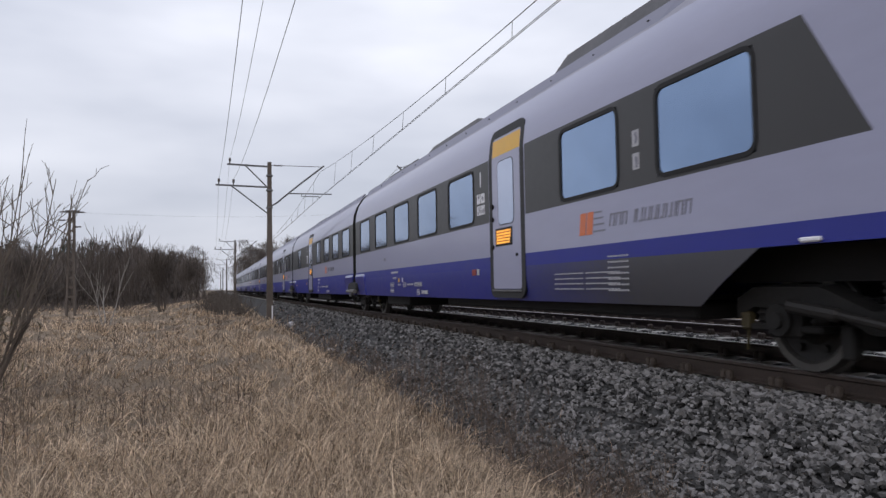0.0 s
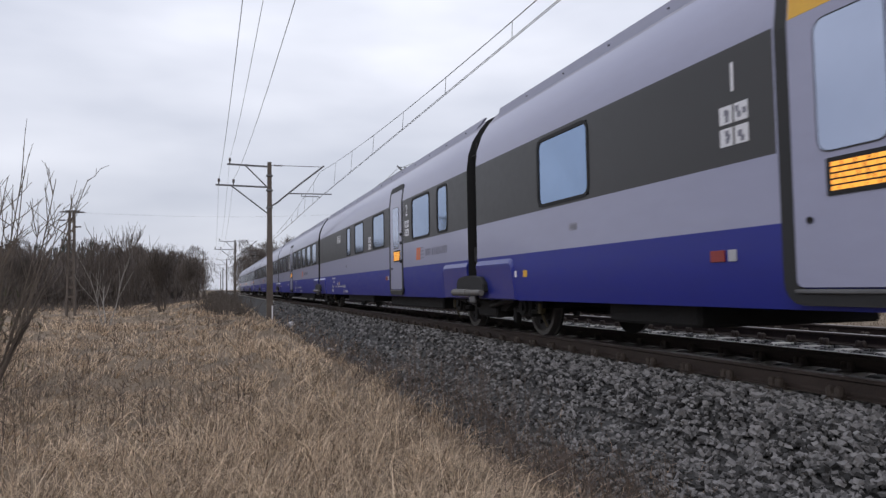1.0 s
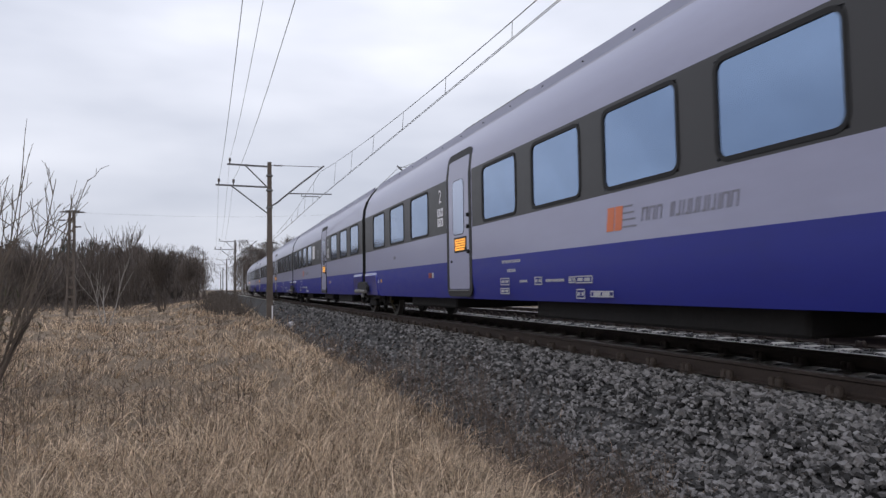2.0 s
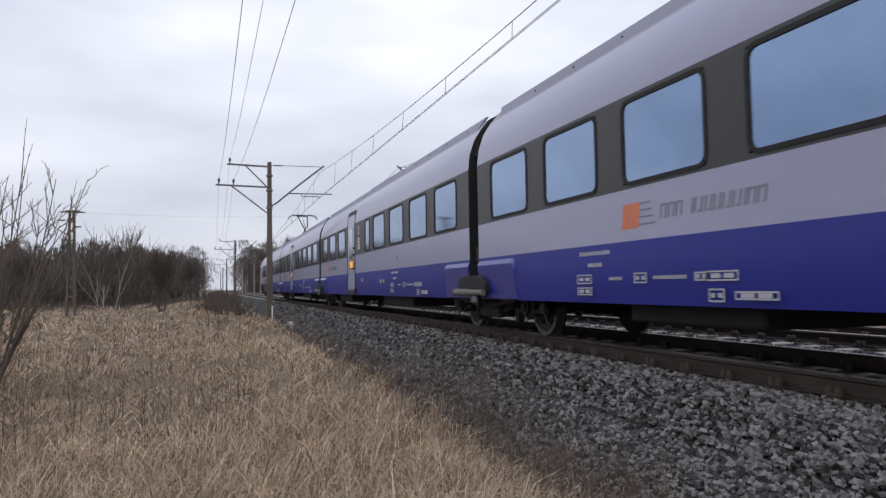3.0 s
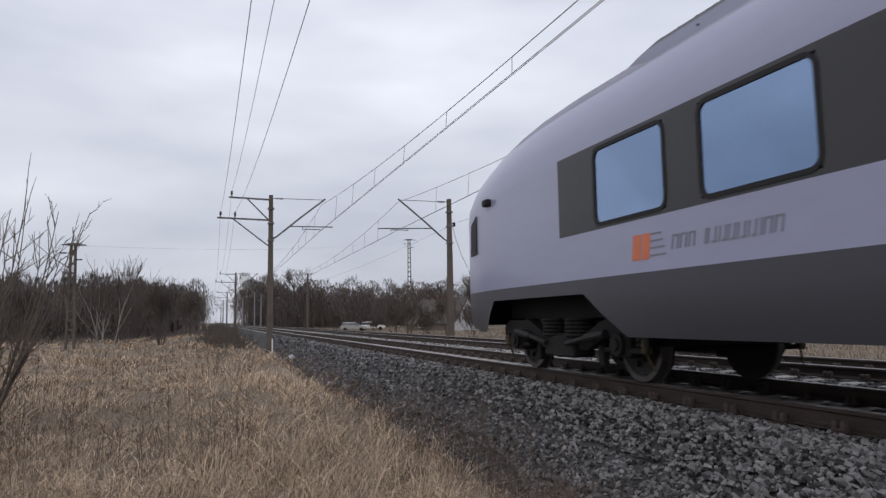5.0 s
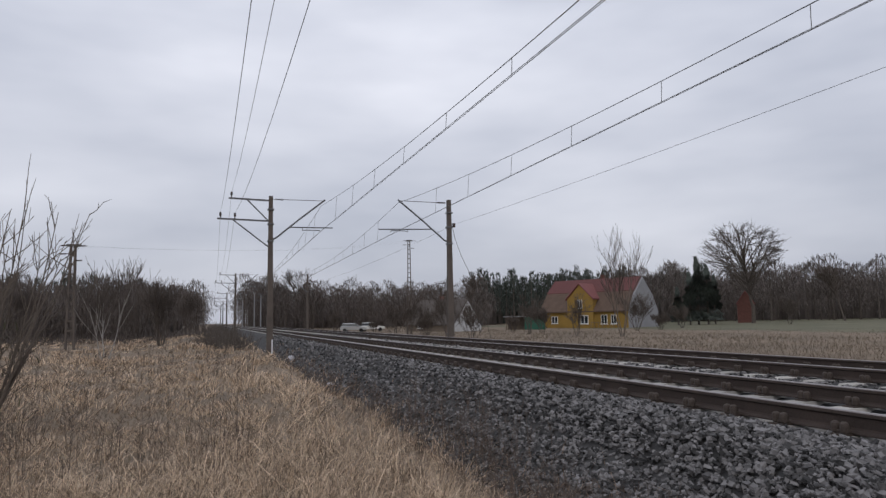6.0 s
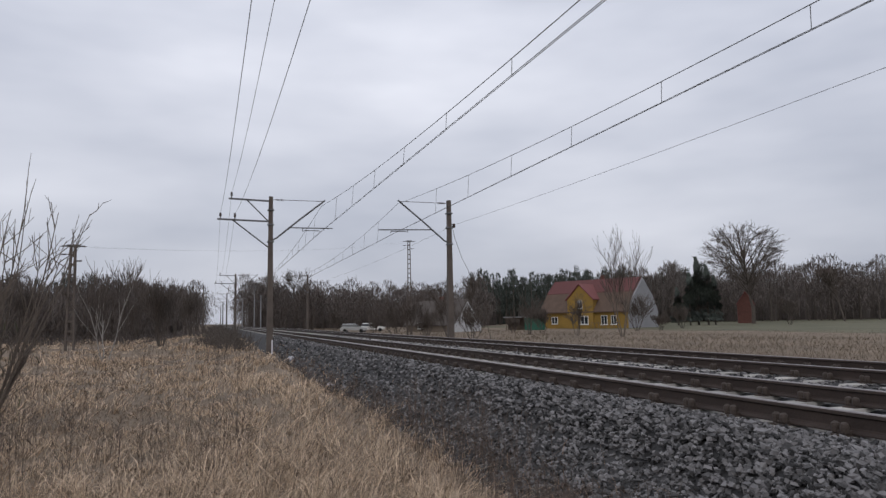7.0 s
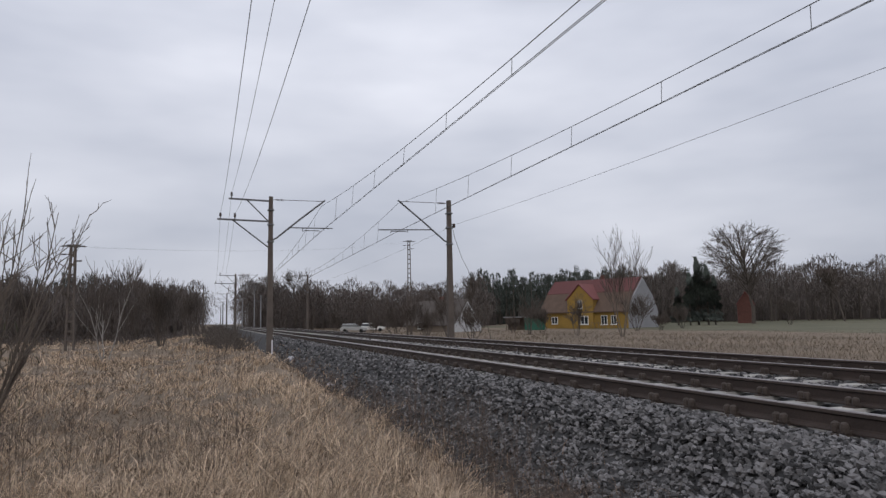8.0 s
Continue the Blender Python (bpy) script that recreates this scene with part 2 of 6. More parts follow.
def rail_mesh(length0, length1):
    """A flat-bottomed rail: foot, web and head, 0.172 m high, with its head's top at z = 0."""
    half = [(0.0, 0.0), (0.026, -0.001), (0.035, -0.009), (0.036, -0.035), (0.012, -0.05), (0.009, -0.13), (0.02, -0.145), (0.075, -0.16), (0.075, -0.172)]
    prof = half + [(-x, z) for x, z in half[::-1][:-1]]
    bm = bmesh.new()
    cuts = spread(length0, length1, 6, 1.06)
    cuts[-1] = length1
    vs = ring_loft(bm, [[(x, y, z) for x, z in prof] for y in cuts])
    me = mesh_of("rail", bm, M["rust"], M["railtop"])
    for p in me.polygons:
        if p.center.z > -0.006:
            p.material_index = 1
    return me


rail_me = rail_mesh(-60, 800)


def sleeper_mesh():
    """A concrete sleeper with lowered middle."""
    bm = bmesh.new()
    rings = []
    for x, w, h in ((-1.25, 0.13, 0.17), (-1.2, 0.14, 0.19), (-0.45, 0.14, 0.2), (-0.3, 0.12, 0.17), (0.3, 0.12, 0.17), (0.45, 0.14, 0.2), (1.2, 0.14, 0.19), (1.25, 0.13, 0.17)):
        rings.append([(x, -w, -h), (x, w, -h), (x, w * 0.8, 0), (x, -w * 0.8, 0)])
    for r, (z,) in zip(rings, ((-0.03,), (0.0,), (0.0,), (-0.03,), (-0.03,), (0.0,), (0.0,), (-0.03,))):
        r[2], r[3] = (r[2][0], r[2][1], z), (r[3][0], r[3][1], z)
    ring_loft(bm, rings)
    return mesh_of("sleeper", bm, M["concrete"])


def plate_mesh():
    """Ribbed plate, two clips and their bolts with spring washers, beside the rail's foot."""
    bm = bmesh.new()
    box(bm, -0.17, -0.075, 0, 0.17, 0.075, 0.016)
    for s in (-1, 1):
        box(bm, s * 0.10 - 0.035, -0.07, 0.016, s * 0.10 + 0.035, 0.07, 0.045, 0.006)
        for y in (-0.042, 0.042):
            tube(bm, [(s * 0.115, y, 0.03), (s * 0.115, y, 0.07), (s * 0.115, y, 0.095), (s * 0.115, y, 0.108)], [0.034, 0.038, 0.034, 0.016], 8)
        tube(bm, [(s * 0.09, -0.042, 0.075), (s * 0.072, 0.0, 0.085), (s * 0.09, 0.042, 0.075)], 0.012, 5)
    return mesh_of("fastening", bm, M["fixing"])


sleeper_me, plate_me = sleeper_mesh(), plate_mesh()
PITCH, FIRST = 0.612, 8.018 - 0.612 * 8


def track(xc, label, near):
    t = thing("railway_track", label, "railway track", pose(xc, 0, 0), "pair of tracks")
    for s in (-1, 1):
        part("rail", rail_me, None, t, "rusty steel rail with a worn bright head", pose(s * GAUGE / 2, 0, 0))
    far_v, far_f = [], []
    bx = [tuple(v.co) for v in sleeper_me.vertices]
    fx = [tuple(p.vertices) for p in sleeper_me.polygons]
    for i in range(-10, 520):
        y = FIRST + i * PITCH
        if i < near:
            part("sleeper", sleeper_me, None, t, "pale grey concrete sleeper", pose(0, y, -0.185))
            for s in (-1, 1):
                part("fastening", plate_me, None, t, "rusty bolted rail fastening", pose(s * GAUGE / 2, y, -0.186))
        else:
            o = len(far_v)
            far_v += [(x, yy + y, z - 0.185) for x, yy, z in bx]
            far_f += [tuple(k + o for k in f) for f in fx]
    tagged(part("sleepers_far", solid("sleepers_far", far_v, far_f, M["concrete"]), None, t, "distant run of concrete sleepers"), kind="stuff")
    return t


track(XC, "ballasted railway track with rusty rails on concrete sleepers", 90)
track(XC2, "second parallel ballasted track with rusty rails", 60)


# ---- train ----
V = 27.928                      # metres a second, towards the viewer
GAPS = [0.0, 17.62, 35.45, 54.42, 73.40, 91.05, 108.90]
START = 21.51                  # of the first gap, at the start
Z_SKIRT, Z_BLUE, Z_BELT, Z_CANT = 0.54, 1.203, 1.75, 2.74
W2 = 1.41


def profile():
    """Half cross-section of a car body, from the sill up to the roof's ridge: (x, z, colour of the strip above it)."""
    return [(W2 - 0.06, Z_SKIRT, "blue"), (W2 - 0.005, 0.80, "blue"), (W2, 1.03, "blue"), (W2, Z_BLUE, "white"), (W2, Z_BELT, "band"), (W2, 1.80, "band"), (W2, 2.68, "band"), (W2, Z_CANT, "white"),
            (W2 - 0.03, 3.0, "white"), (W2 - 0.12, 3.26, "white"), (W2 - 0.25, 3.46, "roof"), (W2 - 0.40, 3.64, "roof"), (W2 - 0.62, 3.76, "roof"), (W2 - 0.95, 3.84, "roof"), (0.0, 3.88, "")]


SLOT = {"white": 0, "blue": 1, "band": 2, "roof": 3, "graphite": 4, "fade": 5}
BODY_MATS = [M["white"], M["blue"], M["dark"], M["roof"], M["graphite"]]


def body_mesh(length, windows, doors, bands, nose=0, slant=0.0):
    """Body shell along y; openings for windows and doors on both sides; nose: +1 when the end at y = length is a cab."""
    y0, y1 = (0.43, length) if slant else (0.0, length if nose else length - 0.43)
    bands = [(y0 if a < 0.3 else a, y1 if b > length - 0.3 else b) for a, b in bands]
    cuts = {y0, y1, y0 + 0.08}
    for a, b in windows + doors + bands:
        cuts |= {a, b}
    if nose:
        cuts |= {length - d for d in (7.4, 5.0, 3.9, 3.0, 2.2, 1.5, 0.9, 0.45, 0.15)}
    else:
        cuts.add(y1 - 0.08)
    ys = sorted(c for c in cuts if y0 <= c <= y1)
    prof = profile()

    def at(i, y):
        x, z, _ = prof[i]
        shift = 0.0
        if nose:
            d = length - y
            if d < 4.2:
                k = 1 - d / 4.2
                x *= 1 - 0.22 * k ** 4
                if z > 2.2:
                    z -= (z - 2.2) * (0.36 * k ** 2.2)
                if d < 0.9 and z < 1.0:
                    z += 0.10 * (1 - d / 0.9)
            if abs(d - 5.0) < 0.01 and z < 1.2:
                shift = (z - Z_SKIRT) * 1.65 + (0.1 if slant else -0.45)
            elif 3.95 < d < 5.0 and z < 1.2:
                shift = max(0.0, d - 5.0 + (z - Z_SKIRT) * 1.65 + (0.1 if slant else -0.45))
            elif abs(d - 1.5) < 0.01 and z < 1.2:
                shift = -(z - Z_SKIRT) * 0.9 + 0.2
            elif slant and abs(y - bands[-1][1]) < 0.01 and 1.7 < z < 2.8:
                shift = (Z_CANT - z) * slant
        return x, z, shift

    bm = bmesh.new()
    for s in (-1, 1):
        grid = [[bm.verts.new((s * at(i, y)[0], y + at(i, y)[2], at(i, y)[1])) for i in range(len(prof))] for y in ys]
        for j in range(len(ys) - 1):
            ym = (ys[j] + ys[j + 1]) / 2
            win = any(a < ym < b for a, b in windows)
            door = any(a < ym < b for a, b in doors)
            for i in range(len(prof) - 1):
                kind = prof[i][2]
                zm = (prof[i][1] + prof[i + 1][1]) / 2
                if win and 1.80 <= zm <= 2.68:
                    continue
                if door and 0.80 <= zm <= 3.0:
                    continue
                if kind == "band" and not any(a <= ym <= b for a, b in bands):
                    kind = "white"
                if nose and zm < 1.03 and 1.5 < length - ym < 5.0:
                    continue
                if kind == "blue" and nose and ((zm < 1.03 and length - ym < 5.0) or (not slant and length - ym < 5.0)):
                    kind = "graphite"
                elif kind == "blue" and nose and (zm < 1.03 or not slant):
                    kind = "fade"
                f = bm.faces.new((grid[j][i], grid[j][i + 1], grid[j + 1][i + 1], grid[j + 1][i]) if s > 0 else (grid[j][i], grid[j + 1][i], grid[j + 1][i + 1], grid[j][i + 1]))
                f.material_index = SLOT[kind]
    bmesh.ops.remove_doubles(bm, verts=bm.verts, dist=0.0005)
    for y in (y0, y1):
        xs = [(s * at(i, y)[0], y, at(i, y)[1]) for s, order in ((1, range(len(prof))), (-1, range(len(prof) - 2, -1, -1))) for i in order]
        f = bm.faces.new([bm.verts.new(p) for p in xs])
        f.material_index = 6
    f = bm.faces.new([bm.verts.new(p) for p in ((-1.3, y0, 0.56), (1.3, y0, 0.56), (1.3 * (0.66 if nose else 1), y1, 0.6), (-1.3 * (0.66 if nose else 1), y1, 0.6))])
    f.material_index = 2
    bmesh.ops.remove_doubles(bm, verts=bm.verts, dist=0.0005)
    me = mesh_of("body", bm, *BODY_MATS, M["fade_front" if slant else "fade_rear"], M["rubber"])
    return smooth(me, 28)


def side_plate(w, h, r, x0, x1, seg=4):
    """A rounded plate in the y-z plane from x0 to x1."""
    bm = bmesh.new()
    ring = rounded(w, h, r, seg)
    ring_loft(bm, [[(x, a, b) for a, b in ring] for x in (x0, x1)])
    return bm


def window_frame(w, h, r, t):
    bm = bmesh.new()
    out, inn = rounded(w + 2 * t, h + 2 * t, r + t), rounded(w, h, r)
    rings = [[(x, a, b) for a, b in ring] for x, ring in ((-0.02, out), (0.008, out), (0.008, inn), (-0.02, inn))]
    ring_loft(bm, rings + [rings[0]], caps=False)
    bmesh.ops.remove_doubles(bm, verts=bm.verts, dist=0.0001)
    return bm


MESHES = {}


def shared(key, make):
    if key not in MESHES:
        MESHES[key] = make()
    return MESHES[key]


def add_window(car, a, b):
    w = round(b - a, 2)
    for s in (-1, 1):
        m = pose(s * W2, (a + b) / 2, 2.24, 0, 0, 0 if s > 0 else 180)
        win = part("window", shared(("wf", w), lambda: mesh_of("window", window_frame(w - 0.05, 0.83, 0.09, 0.045), M["rubber"])), None, car, "tinted carriage window in a black rubber frame", m)
        part("pane", shared(("wp", w), lambda: mesh_of("pane", side_plate(w - 0.04, 0.84, 0.09, -0.02, -0.006), M["glass"])), None, win)


def dot_display():
    """Amber dot-matrix lines."""
    bm = bmesh.new()
    r = random.Random(5)
    for row in range(5):
        y = -0.265
        while y < 0.24:
            w = r.uniform(0.03, 0.11)
            box(bm, 0.0, y, 0.086 - row * 0.043 - 0.015, 0.004, min(0.268, y + w), 0.086 - row * 0.043 + 0.015)
            y += w + r.uniform(0.008, 0.018)
    return mesh_of("display_text", bm, M["amber"])


def add_door(car, a, b, first, hinge):
    """A plug door: leaf with a tall pane, a display, a push button, rubber seals and a step."""
    w = b - a
    for s in (-1, 1):
        m = pose(s * W2, (a + b) / 2, 0, 0, 0, 0 if s > 0 else 180)

        def leaf():
            bm = side_plate(w - 0.06, 2.32, 0.06, -0.05, 0.004)
            bmesh.ops.translate(bm, verts=bm.verts, vec=(0, 0, 1.87))
            bmesh.ops.bisect_plane(bm, geom=list(bm.verts) + list(bm.edges) + list(bm.faces), plane_co=(0, 0, 2.7), plane_no=(0, 0, 1))
            for v in bm.verts:
                if v.co.z > 2.7:
                    v.co.x -= (v.co.z - 2.7) * 0.10
            return smooth(mesh_of("door", bm, M["white"]), 30)

        door = part("door", shared(("leaf", round(w, 2)), leaf), None, car, "pale plug door with a tall window" + (" and a yellow first-class header" if first else ""), m)

        def seal():
            bm = window_frame(w - 0.06, 2.34, 0.06, 0.125)
            bmesh.ops.translate(bm, verts=bm.verts, vec=(-0.002, 0, 1.87))
            bmesh.ops.bisect_plane(bm, geom=list(bm.verts) + list(bm.edges) + list(bm.faces), plane_co=(0, 0, 2.7), plane_no=(0, 0, 1))
            for v in bm.verts:
                if v.co.z > 2.7:
                    v.co.x -= (v.co.z - 2.7) * 0.12
            return mesh_of("door_seal", bm, M["seal"])

        part("door_seal", shared(("seal", round(w, 2)), seal), None, door, "black rubber door seal")
        part("door_window", shared("dw", lambda: mesh_of("door_window", (lambda q: (bmesh.ops.translate(q, verts=q.verts, vec=(0, 0.0, 2.16)), q)[1])(side_plate(0.56, 0.96, 0.09, 0.0045, 0.009)), M["door_glass"])), None, door)
        part("door_window_seal", shared("dws", lambda: mesh_of("door_window_seal", window_frame(0.56, 0.96, 0.09, 0.012), M["seal"])), None, door, "thin grey window seal", pose(0.001, 0, 2.16))
        disp = part("display", shared("disp", lambda: mesh_of("display", side_plate(0.62, 0.27, 0.015, 0.004, 0.012), M["rubber"])), None, door, "black destination display with amber lines", pose(0, -0.09 * s * hinge, 1.49))
        tagged(part("display_text", shared("dots", dot_display), None, disp, "glowing amber display lines", pose(0.0125, 0, 0)), kind="stuff")
        part("door_button", shared("btn", lambda: mesh_of("door_button", side_plate(0.05, 0.05, 0.02, 0.004, 0.02), M["bogie"])), None, door, "", pose(0, 0.38 * s * hinge, 1.2))
        for z in (1.35, 1.78, 1.98):
            part("door_hinge", shared("hng", lambda: mesh_of("door_hinge", side_plate(0.07, 0.07, 0.03, 0.004, 0.035), M["bogie"])), None, door, "", pose(0, -0.5 * s * hinge, z))
        part("door_step", shared(("stp", round(w, 2)), lambda: mesh_of("door_step", (lambda q: (box(q, -0.05, -w / 2 + 0.03, 0.0, 0.03, w / 2 - 0.03, 0.03, 0.006), q)[1])(bmesh.new()), M["steel"])), None, door, "metal door step", pose(0, 0, 0.665))
        if first:
            def head():
                bm = bmesh.new()
                ring_loft(bm, [[(0.0055 - d, y, z) for y in (-w / 2 + 0.04, w / 2 - 0.04)] + [(-0.01 - d, y, z) for y in (w / 2 - 0.04, -w / 2 + 0.04)] for z, d in ((2.74, 0.004), (3.0, 0.03))])
                return mesh_of("first_class_header", bm, M["yellow"])
            part("first_class_header", shared(("hd", round(w, 2)), head), None, door, "yellow first-class header panel")


def wheelset():
    """Axle with two disc wheels: flange, tread, dished web with bolts, hub."""
    bm = bmesh.new()
    for s in (-1, 1):
        x = s * 0.70
        sec = ((0.0, 0.455), (0.03, 0.455), (0.035, 0.425), (0.14, 0.42), (0.14, 0.36), (0.10, 0.33), (0.075, 0.2), (0.11, 0.13), (0.17, 0.12), (0.17, 0.03))
        ring_loft(bm, [[(x + s * dx, r * math.cos(a), r * math.sin(a)) for a in [2 * math.pi * k / 32 for k in range(32)]] for dx, r in sec])
        for k in range(6):
            a = k * math.pi / 3
            disc(bm, (0, 0.26 * math.cos(a), 0.26 * math.sin(a)), 0.035, x + s * 0.07, x + s * 0.125, 8)
    tube(bm, [(-0.8, 0, 0), (0.8, 0, 0)], 0.085, 12)
    me = smooth(mesh_of("wheelset", bm, M["wheel"], M["tread"]), 30)
    for p in me.polygons:
        if 0.34 < math.hypot(p.center.y, p.center.z) < 0.45:
            p.material_index = 1
    return me


WHEELS = []


def bogie_frame():
    """Cranked side beams, cross beam, air springs, brake gear."""
    bm = bmesh.new()
    for s in (-1, 1):
        x = s * 1.0
        pts = [(-1.95, 0.52), (-1.75, 0.62), (-1.05, 0.62), (-0.6, 0.44), (0.6, 0.44), (1.05, 0.62), (1.75, 0.62), (1.95, 0.52)]
        ring_loft(bm, [[(x - 0.09, yy, z - 0.10), (x + 0.10, yy, z - 0.08), (x + 0.10, yy, z + 0.09), (x - 0.09, yy, z + 0.11)] for yy, z in pts])
        box(bm, x - 0.16, -0.42, 0.24, x + 0.16, 0.42, 0.52, 0.03)
        for yy in (-0.32, 0.32):
            for k in range(5):
                tube(bm, [(x, yy, 0.5 + 0.05 * k), (x, yy, 0.525 + 0.05 * k), (x, yy, 0.55 + 0.05 * k)], [0.19, 0.215, 0.19], 14)
        for yy in (-0.86, 0.86):
            box(bm, s * 0.78 - 0.05, yy - 0.09, 0.22, s * 0.78 + 0.05, yy + 0.09, 0.62, 0.02)
            box(bm, x - 0.04, yy - 0.06, 0.16, x + 0.06, yy + 0.06, 0.42, 0.015)
        tube(bm, [(x + s * 0.12, -0.42, 0.30), (x + s * 0.14, 0.0, 0.26), (x + s * 0.12, 0.42, 0.30)], 0.03, 8)
    box(bm, -1.0, -0.28, 0.34, 1.0, 0.28, 0.6, 0.02)
    for yy in (-1.9, 1.9):
        box(bm, -1.05, yy - 0.05, 0.42, 1.05, yy + 0.05, 0.54, 0.02)
    return mesh_of("bogie", bm, M["bogie"])


def axle_box():
    b = bmesh.new()
    box(b, -0.12, -0.18, -0.15, 0.12, 0.18, 0.13, 0.03)
    disc(b, (0, 0, 0), 0.13, 0.12, 0.17, 18)
    disc(b, (0, 0, 0), 0.07, 0.17, 0.2, 12)
    for yy in (-0.28, 0.28):
        for k in range(5):
            tube(b, [(0, yy, -0.04 + 0.06 * k), (0, yy, -0.01 + 0.06 * k), (0, yy, 0.02 + 0.06 * k)], [0.06, 0.085, 0.06], 10)
    box(b, -0.1, -0.38, -0.1, 0.1, 0.38, -0.04, 0.015)
    return mesh_of("axle_box", b, M["bogie"])


def sandbox_part(s):
    b = bmesh.new()
    box(b, -0.05, -0.05, -0.04, 0.05, 0.05, 0.12, 0.02)
    tube(b, [(0, 0.0, -0.03), (-0.02 * s, -0.03, -0.12), (-0.05 * s, -0.08, -0.22)], 0.016, 6)
    return mesh_of("sand_pipe", b, M["sand"])


def add_bogie(car, y):
    """A bogie at y: frame, axle boxes, dampers, sand pipes, and two wheelsets that turn."""
    bog = part("bogie", shared("bogie", bogie_frame), None, car, "grimy dark steel bogie", pose(0, y, 0))
    for yy in (-1.42, 1.42):
        for s in (-1, 1):
            part("axle_box", shared("abox", axle_box), None, bog, "", pose(s * 1.0, yy, 0.44, 0, 0, 0 if s > 0 else 180))
            part("sand_pipe", shared(("sand", s), lambda: sandbox_part(s)), None, bog, "dirty yellow sand pipe", pose(s * 1.06, yy + (0.44 if yy > 0 else -0.44), 0.38))
        WHEELS.append(part("wheelset", shared("wset", wheelset), None, bog, "brake-dusted steel wheelset", pose(0, yy, 0.425)))
    for s in (-1, 1):
        for k in (-1, 1):
            bm = bmesh.new()
            tube(bm, [(s * 1.2, k * 1.25, 0.56), (s * 1.2, k * 0.8, 0.50), (s * 1.2, k * 0.78, 0.50), (s * 1.2, k * 0.3, 0.42)], [0.055, 0.055, 0.035, 0.035], 10)
            part("bogie_damper", bm, M["wheel"], bog, "dusty grey damper")


def letters(text, size, mat, car, name, x, y, z, s, label, slant=0.0, stretch=1.0):
    """Flat lettering on a side wall, standing 3 mm proud."""
    cu = bpy.data.curves.new(name, "FONT")
    cu.body, cu.size, cu.align_x, cu.align_y, cu.extrude, cu.shear = text, size, "CENTER", "CENTER", 0.0015, slant
    cu.resolution_u = 3
    tmp = new(name, cu)
    bpy.context.view_layer.update()
    me = bpy.data.meshes.new_from_object(tmp.evaluated_get(bpy.context.evaluated_depsgraph_get()))
    bpy.data.objects.remove(tmp)
    me.name = name
    me.materials.clear()
    me.materials.append(mat)
    me.transform(Matrix.Diagonal((stretch, 1, 1, 1)))
    return part(name, me, None, car, label, pose(s * (x + 0.003), y, z, 90, 0, 90 * s))


def bars(car, y, z, rows, s=-1):
    """Small unreadable marks as plain bars: rows of (dy, dz, width, height)."""
    bm = bmesh.new()
    for dy, dz, w, h in rows:
        dy, w, h = dy * 0.78, w * 0.8, h * 0.9
        if h < 0.06:
            k = dy - w / 2
            while k < dy + w / 2:
                box(bm, 0.0, k, dz - h / 2, 0.003, k + 0.034, dz + h / 2)
                k += 0.052
        else:
            for a, b, c, d in ((dy - w / 2, dz - h / 2, dy + w / 2, dz - h / 2 + 0.014), (dy - w / 2, dz + h / 2 - 0.014, dy + w / 2, dz + h / 2), (dy - w / 2, dz - h / 2 + 0.014, dy - w / 2 + 0.014, dz + h / 2 - 0.014),
                               (dy + w / 2 - 0.014, dz - h / 2 + 0.014, dy + w / 2, dz + h / 2 - 0.014), (dy - w * 0.36, dz - 0.02, dy - 0.02, dz + 0.02), (dy + 0.02, dz - 0.02, dy + w * 0.36, dz + 0.02)):
                box(bm, 0.0, a, b, 0.003, c, d)
    return tagged(part("marking", bm, M["gable_mark"], car, "small white technical markings", pose(s * (W2 + 0.001), y, z, 0, 0, 180 if s < 0 else 0)), kind="stuff")


def pictograms(car, y, z, big):
    """Square or upright signs, each with a few dark strokes."""
    rows = [(dy, dz, 0.155, 0.155) for dy in (-0.09, 0.09) for dz in (-0.095, 0.095)] if big else [(0, 0.12, 0.12, 0.17), (0, -0.12, 0.12, 0.17)]
    r = random.Random(3)
    for s in (-1, 1):
        for dy, dz, w, h in rows:
            bm = bmesh.new()
            box(bm, 0.0, -w / 2, -h / 2, 0.003, w / 2, h / 2)
            pg = part("pictogram_panel", bm, M["mark"] if big else M["gable_mark"], car, "pale pictogram square", pose(s * (W2 + 0.001), y + dy, z + dz, 0, 0, 0 if s > 0 else 180))
            bm = bmesh.new()
            for k in range(3):
                a, b = r.uniform(-0.28, 0.28) * w, r.uniform(-0.28, 0.28) * h
                box(bm, 0.0, a - 0.018, b - 0.025, 0.002 + 0.001 * k, a + 0.018, b + 0.025)
            tagged(part("pictogram", bm, M["grey"], pg, "dark pictogram strokes", pose(0.0035, 0, 0)), kind="stuff")


